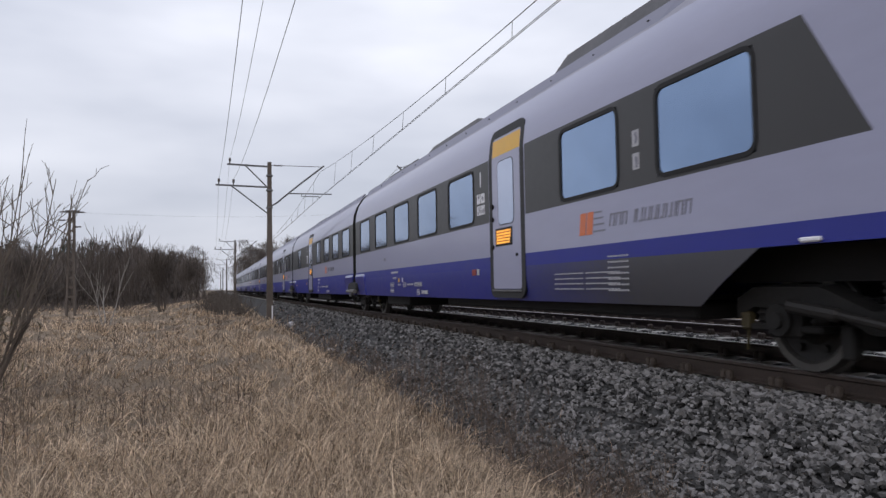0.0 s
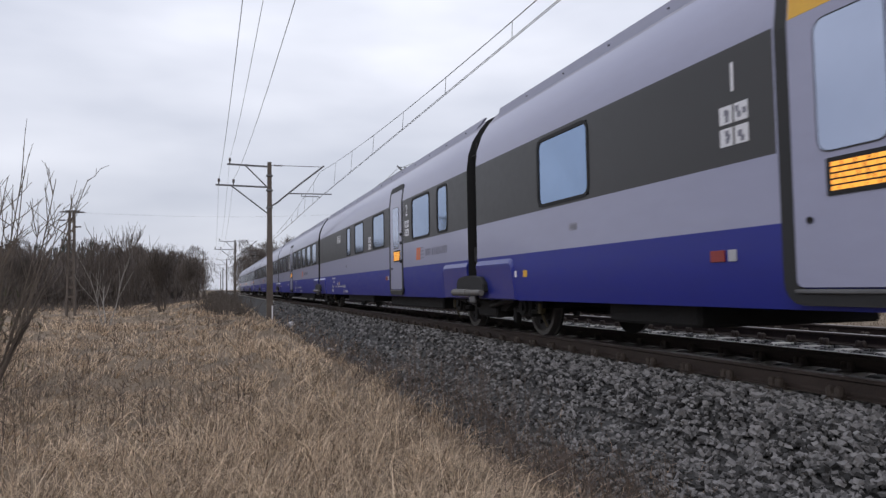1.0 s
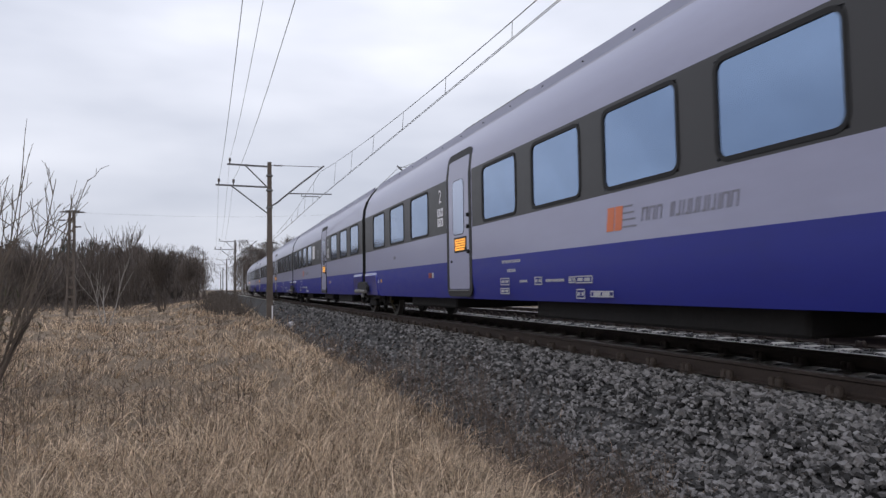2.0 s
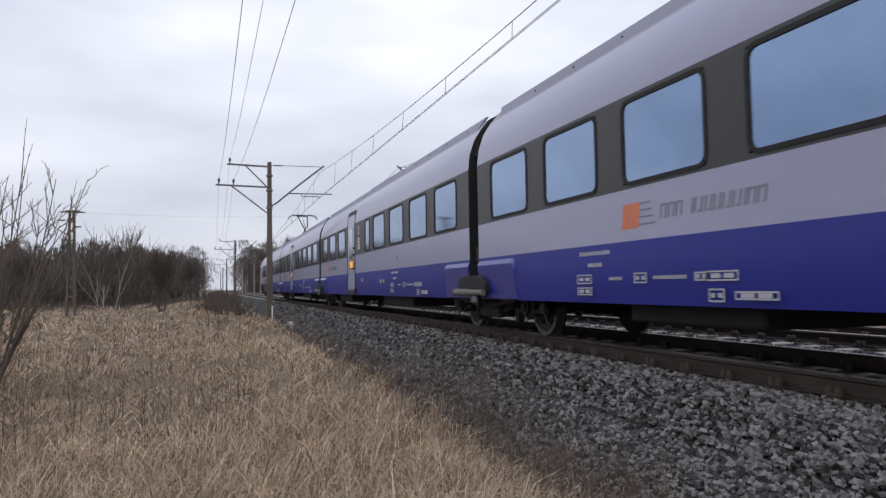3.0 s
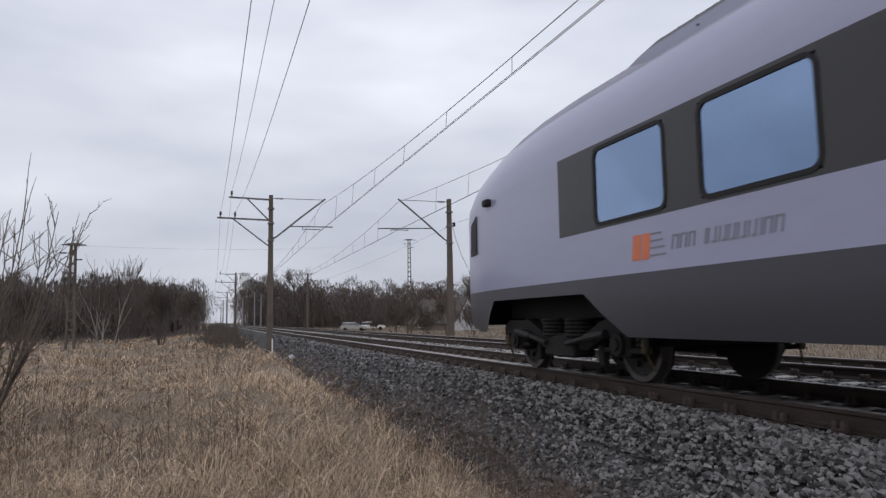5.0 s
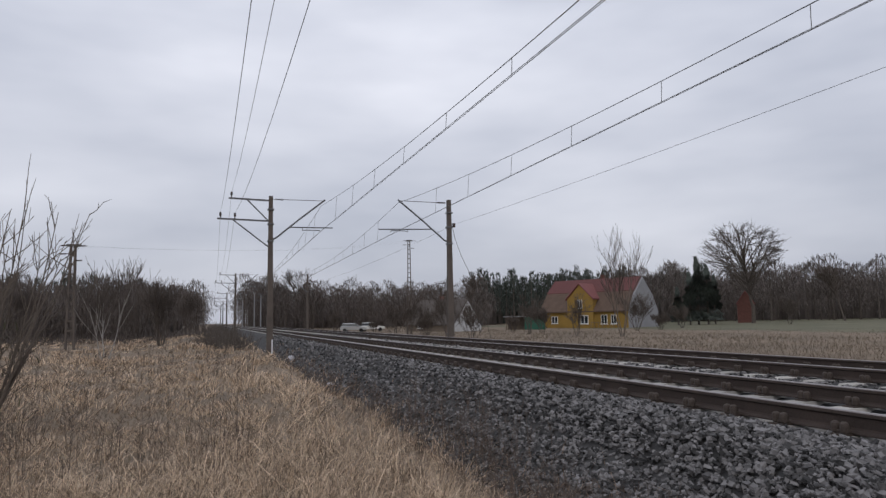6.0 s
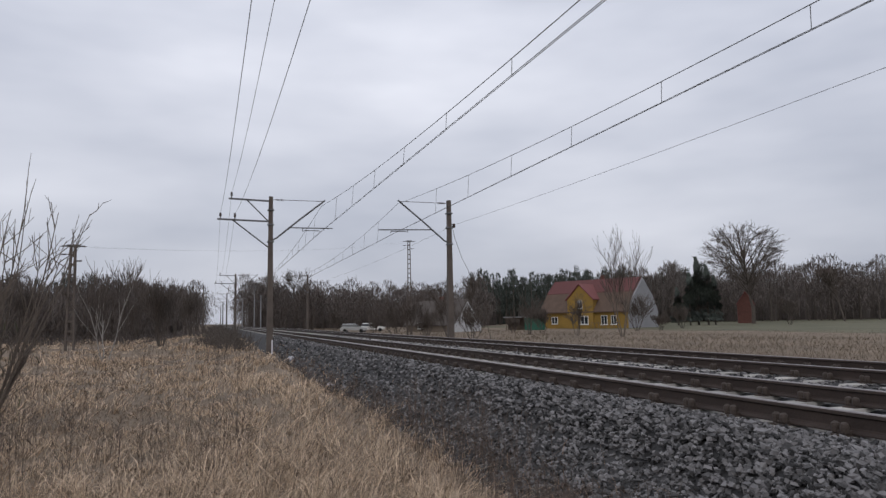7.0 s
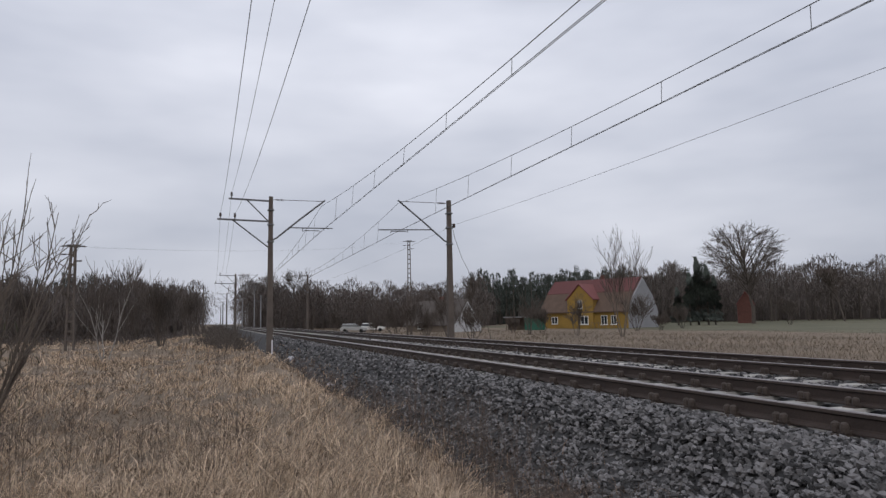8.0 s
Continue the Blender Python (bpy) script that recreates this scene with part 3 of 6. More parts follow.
def emblem(car, y, s=-1):
    """Operator's mark: an orange block with stripes, and a bar of grey lettering."""
    bm = bmesh.new()
    for a in (0.0, 0.16):
        v = [(0, a - 0.06, -0.13), (0, a + 0.08, -0.13), (0, a + 0.12, 0.13), (0, a - 0.02, 0.13)]
        ring_loft(bm, [v, [(0.003, b, c) for _, b, c in v]])
    e = part("emblem", bm, M["orange"], car, "orange slanted emblem blocks", pose(s * (W2 + 0.001), y, 1.46, 0, 0, 0 if s > 0 else 180))
    bm = bmesh.new()
    for i, zz in enumerate((0.115, 0.045, -0.025, -0.1)):
        box(bm, 0.0, 0.26, zz - 0.01, 0.002, 0.46 + 0.02 * i, zz + 0.01)
    tagged(part("emblem_stripes", bm, M["grey"], e, "thin grey emblem stripes"), kind="stuff")
    bm = bmesh.new()
    yy = 0.60
    for w in (0.11, 0.11, 0.10, -0.09, 0.045, 0.13, 0.10, 0.10, 0.11, 0.11, 0.045, 0.10, 0.11):
        if w > 0:
            for q in ((0.0, 0.7) if w > 0.05 else (0.3,)):
                v = [(0, yy + w * q, -0.07), (0, yy + w * q + 0.022, -0.07), (0, yy + w * q + 0.052, 0.07), (0, yy + w * q + 0.03, 0.07)]
                ring_loft(bm, [v, [(0.003, b, c) for _, b, c in v]])
            if w > 0.05:
                zz = 0.06 if len(bm.verts) % 3 else -0.06
                box(bm, 0.0, yy + w * 0.2 + 0.03, zz - 0.011, 0.0025, yy + w * 0.7 + 0.03, zz + 0.011)
        yy += abs(w) * 1.12
    tagged(part("emblem_bar", bm, M["grey"], e, "grey slanted bars in place of a name"), kind="stuff")
    return e


def roof_kit(car, length, boxes, nose, lead):
    """Fairings along both roof edges, boxes of equipment between."""
    for s in (-1, 1):
        bm = bmesh.new()
        e0, e1 = (0.55, length - 5.0) if nose and lead else (0.12, length - (5.0 if nose else 0.55))
        low, high = [(1.10, 3.47), (1.13, 3.49)], [(1.00, 3.72), (0.96, 3.72)]
        ring_loft(bm, [[(s * x, y + k, z - d) for x, z in low] + [(s * x, y - k, z - d) for x, z in high] for y, d, k in ((e0 + 0.1, 0, 0.1), (e1 - 0.6, 0, -0.1), (e1 - 0.1, 0.1 if nose else 0, -0.1))])
        f = part("roof_fairing", bm, M["fairing"], car, "pale roof-edge fairing with bolts")
        bm = bmesh.new()
        y = e0 + 0.8
        while y < e1 - 0.8:
            tube(bm, [(s * 1.055, y, 3.60), (s * 1.08, y, 3.61)], 0.011, 6)
            y += 1.15
        tagged(part("fairing_bolts", bm, M["bogie"], f, "row of dark fixing bolts"), kind="stuff")
    for a, b, h in boxes:
        bm = bmesh.new()
        hw = 0.92
        ring_loft(bm, [[(-hw, y, 3.74), (hw, y, 3.74), (hw - 0.12, y, 3.74 + k * h * 0.72), (-hw + 0.12, y, 3.74 + k * h * 0.72)] for y, k in ((a, 0.3), (a + 0.25, 1), (b - 0.25, 1), (b, 0.3))])
        u = part("roof_unit", bm, M["roofbox"], car, "grey roof equipment housing")
        bm = bmesh.new()
        y = a + 0.4
        while y < b - 0.4:
            box(bm, -hw + 0.16, y, 3.738 + h * 0.72, hw - 0.16, y + 0.05, 3.75 + h * 0.72 + 0.02)
            y += 0.3
        part("roof_grille", bm, M["under"], u, "dark ventilation slats")


def under_kit(car, length, boxes):
    for a, b, z in boxes:
        bm = bmesh.new()
        box(bm, -1.15, a, z + 0.1, 1.15, b, 0.57, 0.03)
        part("underfloor_box", bm, M["under"], car, "black underfloor equipment case")


def pantograph(car, y, d):
    """A raised single-arm collector; d gives the way its knee points."""
    base = bmesh.new()
    for yy in (-0.5, 0.5):
        box(base, -0.5, yy - 0.04, 3.98, 0.5, yy + 0.04, 4.06)
    for xx in (-0.45, 0.45):
        box(base, xx - 0.04, -0.6, 3.96, xx + 0.04, 0.6, 4.04)
        for yy in (-0.5, 0.5):
            tube(base, [(xx, yy, 3.78), (xx, yy, 3.97)], [0.07, 0.05], 10)
    p = part("pantograph", base, M["bogie"], car, "dark raised pantograph", pose(0, y, 0))
    bm = bmesh.new()
    tube(bm, [(0, -0.45 * d, 4.06), (0, 0.9 * d, 4.60)], [0.07, 0.055], 10)
    part("lower_arm", bm, M["bogie"], p)
    bm = bmesh.new()
    for xx in (-0.3, 0.3):
        tube(bm, [(xx * 0.4, 0.9 * d, 4.60), (xx, -0.55 * d, 5.45)], 0.035, 8)
    tube(bm, [(-0.35, -0.55 * d, 5.45), (0.35, -0.55 * d, 5.45)], 0.03, 8)
    tube(bm, [(0, 1.0 * d, 4.55), (0, -0.3 * d, 5.2)], 0.02, 6)
    part("upper_arm", bm, M["bogie"], p)
    bm = bmesh.new()
    for yy in (-0.78, -0.34):
        pts = [(-0.95, yy * d, 5.28), (-0.82, yy * d, 5.45), (-0.6, yy * d, 5.53), (0.6, yy * d, 5.53), (0.82, yy * d, 5.45), (0.95, yy * d, 5.28)]
        tube(bm, pts, 0.02, 8)
    for xx in (-0.5, 0.5):
        tube(bm, [(xx, -0.78 * d, 5.5), (xx, -0.34 * d, 5.5)], 0.022, 6)
    part("contact_strip", bm, M["bogie"], p)


def car_body(label, a, b, windows, doors, bands, nose=0, first=False, boxes=(), cases=(), slant=0.0):
    """A carriage between the gaps at a and b (along the train); local y runs away from its inner gap."""
    length = b - a
    car = thing("train_carriage", label, "train carriage", None, "carriages of the train")
    part("body", body_mesh(length, windows, doors, bands, nose, slant), None, car, "silver-lilac body with anthracite window band and deep blue skirt")
    for w in windows:
        add_window(car, *w)
    for d in doors:
        add_door(car, *d, first, 1)
    roof_kit(car, length, boxes, nose, bool(slant))
    for s in (-1, 1):
        for ya, yb in [(0.445, 1.78) if slant else (0.012, 1.35)] + ([] if nose else [(length - 1.9, length - 0.442)]):
            inner = ya < length / 2
            bm = bmesh.new()
            face = []
            for d, k, z0, z1 in ((-0.03, 0.0, 0.545, 1.155), (0.004, 0.0, 0.545, 1.155), (0.034, 0.032, 0.56, 1.085)):
                y_in, y_out = (ya, yb - k) if inner else (yb, ya + k)
                r = 0.10
                face.append([(s * (W2 + d - (0.05 if z < 0.6 else 0.0)), y, z) for y, z in ((y_in, z0), (y_out, z0), (y_out, z1 - r), (y_out + (-r if inner else r) * 0.3, z1 - r * 0.3), (y_out + (-r if inner else r), z1), (y_in, z1))])
            ring_loft(bm, face)
            part("skirt_cover", bm, M["cover"], car, "raised glossy blue skirt cover")
    if nose:
        for s in (-1, 1):
            bm = bmesh.new()
            ring_loft(bm, [[(s * (x + e), yy, z) for x, yy, z in ((1.24, length - 0.9, 1.85), (1.15, length - 0.4, 1.85), (1.14, length - 0.4, 2.4), (1.235, length - 0.9, 2.5))] for e in (0.0, 0.075)])
            part("cab_side_window", bm, M["rubber"], car, "black cab side window")
            bm = bmesh.new()
            box(bm, s * 1.3, length - 1.75, 2.55, s * 1.46, length - 1.55, 2.66, 0.02)
            part("mirror_camera", bm, M["under"], car, "small black mirror camera")
        for s in (-1, 1):
            for x, z, mt, nm in ((0.75, 1.25, "red", "tail_lamp"), (0.5, 1.25, "mark", "headlight")):
                bm = bmesh.new()
                box(bm, s * x - 0.1, length - 0.01, z - 0.06, s * x + 0.1, length + 0.02, z + 0.06, 0.01)
                part(nm, bm, M[mt], car, "red tail lamp" if mt == "red" else "pale headlight")
        bm = bmesh.new()
        box(bm, -0.9, length - 5.0, 0.75, 0.9, length - 1.4, 1.05)
        part("wheel_arch", bm, M["under"], car, "black wheel arch")
    under_kit(car, length, cases)
    return car


def gangway(car, mid=-0.215):
    """Folding bellows between two bodies, the end frame round them, and the damper case below."""
    bm = bmesh.new()
    rings = []
    for k in range(9):
        y, q = mid - 0.22 + 0.055 * k, 0.0 if k % 2 else 0.05
        rings.append([(-1.16 + q, y, 0.62 + q), (1.16 - q, y, 0.62 + q), (1.16 - q, y, 2.9), (0.9 - q, y, 3.36 - q), (-0.9 + q, y, 3.36 - q), (-1.16 + q, y, 2.9)])
    ring_loft(bm, rings)
    g = part("gangway", bm, M["rubber"], car, "black folding gangway bellows")
    for s in (-1, 1):
        bm = bmesh.new()
        tube(bm, [(s * 1.25, mid + 0.05, z) for z in (3.2, 2.85, 2.45, 2.2)], [0.05, 0.06, 0.07, 0.03], 8)
        part("jumper_hose", bm, M["under"], g, "black jumper hose")
        bm = bmesh.new()
        tube(bm, [(s * 1.22, mid - 0.06, z) for z in (1.65, 1.2, 0.9)], 0.045, 8)
        part("jumper_hose", bm, M["under"], g, "black jumper hose")
        bm = bmesh.new()
        box(bm, s * 1.3 - 0.05, mid - 0.1, 1.15, s * 1.3 + 0.05, mid + 0.09, 1.42, 0.02)
        part("junction_box", bm, M["bogie"], g, "dark junction box")
        bm = bmesh.new()
        tube(bm, [(s * 1.3, mid - 0.19, 2.98), (s * 1.3, mid + 0.19, 2.98)], 0.022, 8)
        part("tie_rod", bm, M["wheel"], g, "thin steel tie rod")
    for s in (-1, 1):
        bm = bmesh.new()
        x0, x1 = s * 1.16, s * 1.5
        ring_loft(bm, [[(x, mid + y, z) for y, z in ((-0.66, 0.66), (0.58, 0.66), (0.60, 0.80), (0.50, 0.90), (0.12, 0.93), (-0.12, 0.93), (-0.52, 0.90), (-0.66, 0.80))] for x in (x0, x1)])
        bmesh.ops.bevel(bm, geom=list(bm.edges), offset=0.02, segments=1, affect="EDGES")
        cp = part("coupling_case", bm, M["rubber"], car, "black damper case below the gangway")
        bm = bmesh.new()
        tube(bm, [(s * 1.53, mid - 0.68, 0.65), (s * 1.53, mid - 0.05, 0.65), (s * 1.53, mid - 0.04, 0.65), (s * 1.53, mid + 0.62, 0.65)], [0.048, 0.048, 0.062, 0.062], 12)
        part("damper", bm, M["damper"], cp, "pale grey yaw damper")
        bm = bmesh.new()
        box(bm, s * 1.5 - 0.04, mid - 0.36, 0.48, s * 1.5 + 0.02, mid - 0.14, 0.6, 0.02)
        part("bracket", bm, M["steel"], cp, "pale steel bracket")


CARS = []                       # (carriage, place of its origin along the train, turned round)


def put_car(car, s, turned=False):
    CARS.append((car, s, turned))
    return car


def side_of(turned):
    return 1 if turned else -1


def dress(car, turned, numeral=None, picto=(), small=(), badge=None, plate=None, lamp=None, label_box=()):
    """Lettering and small markings of one carriage."""
    n = side_of(turned)
    for s in (-1, 1):
        if numeral:
            letters(numeral[0], 0.36, M["mark"], car, "class_numeral", W2, numeral[1], 2.47, s, "white class numeral " + numeral[0])
    for y in picto:
        pictograms(car, y, 2.08, True)
    for y in small:
        pictograms(car, y, 2.14, False)
    if badge is not None:
        emblem(car, badge, n)
    if plate is not None:
        rows = [(0.0, 0.165, 0.82, 0.05), (0.0, 0.03, 0.34, 0.05), (-0.3, -0.13, 0.42, 0.12), (-0.3, -0.27, 0.42, 0.10), (0.55, -0.13, 0.3, 0.04), (1.15, -0.13, 0.28, 0.12),
                (1.75, -0.13, 0.6, 0.04), (2.35, -0.13, 0.22, 0.09), (2.7, -0.13, 0.5, 0.10), (2.6, -0.3, 0.25, 0.13), (3.2, -0.3, 0.6, 0.08)]
        bars(car, plate, 0.945, rows, n)
    if lamp is not None:
        bm = bmesh.new()
        box(bm, 0, -0.09, -0.05, 0.012, 0.09, 0.05, 0.004)
        q = part("side_lamp", bm, M["red"], car, "small red side lamp", pose(n * W2, lamp, 0.98, 0, 0, 0 if n > 0 else 180))
        bm = bmesh.new()
        box(bm, 0, 0.13, -0.05, 0.01, 0.23, 0.05, 0.004)
        part("socket", bm, M["gable_mark"], q, "pale square socket")
    for y in [v + 1.4 for v in label_box]:
        for dy, mt, nm, ww in ((0.0, "yellow", "warning_sticker", 0.13), (0.32, "mark", "jacking_mark", 0.07)):
            bm = bmesh.new()
            box(bm, 0, -ww / 2, -0.045, 0.003, ww / 2, 0.045)
            part(nm, bm, M[mt], car, "small yellow sticker" if mt == "yellow" else "small white square", pose(n * W2, y + dy, 0.92, 0, 0, 0 if n > 0 else 180))
    for y in label_box:
        bm = side_plate(0.2, 0.09, 0.03, 0.0, 0.004)
        q = part("fuel_flap", bm, M["roof"], car, "small oval grey flap", pose(n * W2, y, 1.46, 0, 0, 0 if n > 0 else 180))
        bm = bmesh.new()
        box(bm, 0.004, -0.06, -0.025, 0.006, 0.06, 0.025)
        part("flap_mark", bm, M["grey"], q)


def w2(starts, width=1.32):
    return [(a, a + width) for a in starts]


c = put_car(car_body("leading driving carriage in silver-lilac, anthracite and blue, first class", 0, 21.1, w2([1.13, 3.13, 5.2, 7.25, 9.3, 13.69, 15.7]), [(11.42, 12.52)], [(0.24, 11.3), (12.64, 17.52)], 1, True,
                     [(2.2, 5.4, 0.2), (6.3, 9.6, 0.26), (12.6, 16.6, 0.36)], [(3.4, 5.6, 0.22), (8.4, 15.9, 0.3)], 0.55), 0.0, True)
dress(c, True, ("1", 10.95), (10.95,), (15.35,), 14.2, 5.2, 10.6, (4.2,))
bars(c, 14.2, 0.8, [(k, 0.09 - 0.062 * j, 0.9, 0.017) for k in (-0.45, 0.55) for j in range(4)] + [(0.97, 0.26 - 0.062 * j, 0.5, 0.02) for j in range(7)], 1)
bm = bmesh.new()
box(bm, W2 - 0.01, 17.43, 1.04, W2 + 0.03, 17.62, 1.08, 0.012)
part("grab_handle", bm, M["mark"], c, "pale recessed grab handle")
add_bogie(c, 18.33)
gangway(c, 0.215)
c = put_car(car_body("first-class carriage with large windows and one wide blank panel", 0, 17.62, w2([0.63, 2.67, 4.74, 6.82]) + [(13.55, 14.87)], [(9.46, 10.58)], [(0.24, 9.34), (10.7, 17.38)], 0, True,
                     [(9.2, 12.4, 0.18)], [(6.0, 9.4, 0.2), (12.0, 13.6, 0.22)]), 0.0)
dress(c, False, ("1", 11.15), (11.15,), (), 5.65, 7.4, 11.4, (13.94,))
add_bogie(c, -0.21)
gg = GAPS[1]
c = put_car(car_body("buffet carriage with a long windowless anthracite panel", 0, 17.83, [(1.09, 1.71), (2.22, 3.53), (6.15, 7.48), (8.75, 10.05), (10.78, 11.4)], [(4.38, 5.49)], [(0.24, 4.26), (5.61, 17.59)], 0, False,
                     [(6.0, 9.6, 0.18)], [(2.2, 6.5, 0.2), (8.6, 12.5, 0.24)]), gg)
dress(c, False, ("2", 3.95), (3.95,), (), 3.15, 13.95, 5.9, (11.48,))
pictograms(c, 7.88, 1.99, True)
for s in (-1, 1):
    letters("BAR", 0.37, M["mark"], c, "lettering", W2, 12.9, 2.42, s, "white slanted lettering reading BAR", 0.25)
gangway(c)
add_bogie(c, -0.21)
gg = GAPS[2]
c = put_car(car_body("second-class carriage with five windows before its door", 0, 18.97, w2([0.67, 2.52, 4.37, 6.22, 8.07, 12.4, 14.3, 16.2]), [(10.0, 11.12)], [(0.24, 9.88), (11.24, 18.73)], 0, False,
                     [(8.6, 12.0, 0.18)], [(3.2, 8.0, 0.2), (11.5, 14.6, 0.24)]), gg)
dress(c, False, ("2", 11.6), (11.6,), (), 5.6, 8.3, 12.3, (15.2,))
gangway(c)
add_bogie(c, -0.21)
gg = GAPS[3]
c = put_car(car_body("second-class carriage with a notice panel beside its windows", 0, 18.98, w2([0.6, 2.5, 4.45, 11.1, 12.94, 14.8, 16.66]), [(6.92, 8.1)], [(0.24, 6.8), (8.22, 18.74)], 0, False,
                     [(9.0, 12.6, 0.18)], [(3.0, 5.6, 0.2), (7.0, 9.0, 0.24), (12.6, 14.6, 0.24)]), gg)
dress(c, False, ("2", 6.45), (6.45,), (9.1,), 14.25, 14.9, 6.05, ())
for s in (-1, 1):
    part("notice_panel", side_plate(0.62, 0.55, 0.02, 0.0, 0.006), M["mark"], c, "pale notice panel", pose(s * W2, 10.42, 2.3, 0, 0, 0 if s > 0 else 180))
gangway(c)
add_bogie(c, -0.21)
for gg, gl, lab, wins in ((GAPS[4], 17.65, "second-class carriage with seven large and one narrow window", 0), (GAPS[5], 17.85, "second-class carriage carrying the raised pantograph", 1)):
    c = put_car(car_body(lab, 0, gl, w2([0.64, 2.5, 4.36, 6.2, 11.78, 13.66, 15.54]) + [(7.98, 8.6)], [(10.12, 11.28)], [(0.24, 10.0), (11.4, gl - 0.24)], 0, False,
                         [(6.4, 10.6, 0.17)], [(4.5, 7.4, 0.2), (12.0, 14.2, 0.22)]), gg)
    dress(c, False, ("2", 9.5), (9.5,), (13.35,), 15.45, 5.2, 9.15, (4.95,))
    if wins:
        pantograph(c, 16.65, -1)
    gangway(c)
    add_bogie(c, -0.21)
c = put_car(car_body("trailing driving carriage with a rounded cab end, second class", 0, 21.2, w2([0.62, 2.46, 4.3, 6.14, 8.0, 13.06, 14.9]), [(10.95, 12.13)], [(0.24, 10.83), (12.25, 17.1)], 1, False,
                     [(3.0, 6.2, 0.24), (6.4, 9.6, 0.24), (12.0, 16.0, 0.2)], [(9.6, 11.4, 0.34)]), GAPS[6])
dress(c, False, ("2", 10.4), (10.4,), (), 15.45, 8.9, 10.1, (4.91,))
gangway(c)
add_bogie(c, -0.21)
add_bogie(c, 17.7)


# ---- masts and wires ----
def mast(x, y, arm, label, outer=True, top=7.42):
    """A tapered concrete mast with a cantilever towards its track; arm: +1 reaches towards +x."""
    z0 = bed_height(x) if 2.9 < x < XC2 + 2.8 else land(x, y)
    m = thing("catenary_mast", label, "catenary mast", pose(x, y, 0 if outer else -0.15), "catenary masts")
    bm = bmesh.new()
    ring_loft(bm, [[(sx * w, sy * w, z) for sx, sy in ((-1, -1), (1, -1), (1, 1), (-1, 1))] for z, w in ((z0 - 0.4, 0.165), (z0 + 2.0, 0.15), (top, 0.1))])
    part("post", bm, M["mast"], m, "weathered brown-grey tapering post")
    for z in (top - 0.72, top - 1.5, top - 2.4):
        bm = bmesh.new()
        box(bm, -0.165, -0.165, z - 0.04, 0.165, 0.165, z + 0.04, 0.01)
        part("clamp", bm, M["steel"], m, "steel band clamp")
    bm = bmesh.new()
    tube(bm, [(arm * 0.1, 0, 5.12), (arm * 0.3, 0, 5.22), (arm * 1.5, 0, 6.24), (arm * 2.86, 0, 7.33)], 0.045, 8)
    part("cantilever_tube", bm, M["steel"], m)
    bm = bmesh.new()
    tube(bm, [(arm * 0.1, 0, top - 0.16), (arm * 2.8, 0, 7.27)], 0.015, 6)
    for k in range(6):
        tube(bm, [(arm * (0.25 + k * 0.07), 0, top - 0.163), (arm * (0.28 + k * 0.07), 0, top - 0.165)], 0.05, 8)
    part("stay_rod", bm, M["insul"], m, "thin stay with insulators")
    bm = bmesh.new()
    reach = 3.26 if outer else 3.94
    tube(bm, [(arm * 1.0, 0, 5.79), (arm * reach, 0, 5.81 if outer else 5.71)], 0.03, 8)
    tube(bm, [(arm * (reach - 1.6), 0, 5.78), (arm * (reach - 1.6), 0, 5.62), (arm * (reach - 1.45), 0, 5.66), (arm * (reach - 0.7), 0, 5.66), (arm * (reach - 0.66), 0, 5.57)], 0.022, 6)
    part("registration_arm", bm, M["steel"], m)
    if outer:
        for z, l, brace, foot in ((7.2, 2.13, 1.22, 6.1), (6.11, 2.69, 1.91, 4.73)):
            bm = bmesh.new()
            ring_loft(bm, [[(xx, -0.05, zz - 0.04), (xx, 0.05, zz - 0.04), (xx, 0.05, zz + 0.04), (xx, -0.05, zz + 0.04)] for xx, zz in ((-arm * 0.1, z - 0.02), (-arm * l, z + 0.04))])
            tube(bm, [(-arm * brace, 0, z), (-arm * 0.12, 0, foot)], 0.035, 6)
            part("crossarm", bm, M["steel"], m, "steel crossarm with brace")
        for xx, z in ((1.99, 7.27), (1.81, 6.17), (2.53, 6.18)):
            bm = bmesh.new()
            tube(bm, [(-arm * xx, 0, z), (-arm * xx, 0, z + 0.1), (-arm * xx, 0, z + 0.13), (-arm * xx, 0, z + 0.3)], [0.03, 0.03, 0.065, 0.05], 8)
            part("insulator", bm, M["insul"], m, "dark glazed insulator")
    else:
        for z in (6.1, 5.98):
            bm = bmesh.new()
            tube(bm, [(0.1, 0, z), (0.2, 0, z), (0.21, 0, z), (0.34, 0, z)], [0.02, 0.02, 0.06, 0.06], 8)
            part("insulator", bm, M["insul"], m, "dark glazed insulator")
        bm = bmesh.new()
        tube(bm, [(0.16, -0.05, 6.0), (0.3, -0.1, 5.3), (0.62, -0.2, 4.3), (1.05, -0.3, 3.4), (1.7, -0.4, 1.6), (2.3, -0.5, -0.9)], 0.012, 5)
        part("guy_cable", bm, M["wire"], m, "slack guy cable")
    return m


MAST_X, MAST2_X = XC - 2.75, XC2 + 2.75
DM, DM2, SPAN = 37.4, 35.6, 60.0
for k in (-1, 0, 1, 2, 3, 4):
    mast(MAST_X, DM + SPAN * k, 1, "brown-grey concrete catenary mast with outer wire brackets")
    mast(MAST2_X, DM2 + SPAN * k, -1, "brown-grey concrete catenary mast beside the second track", False)


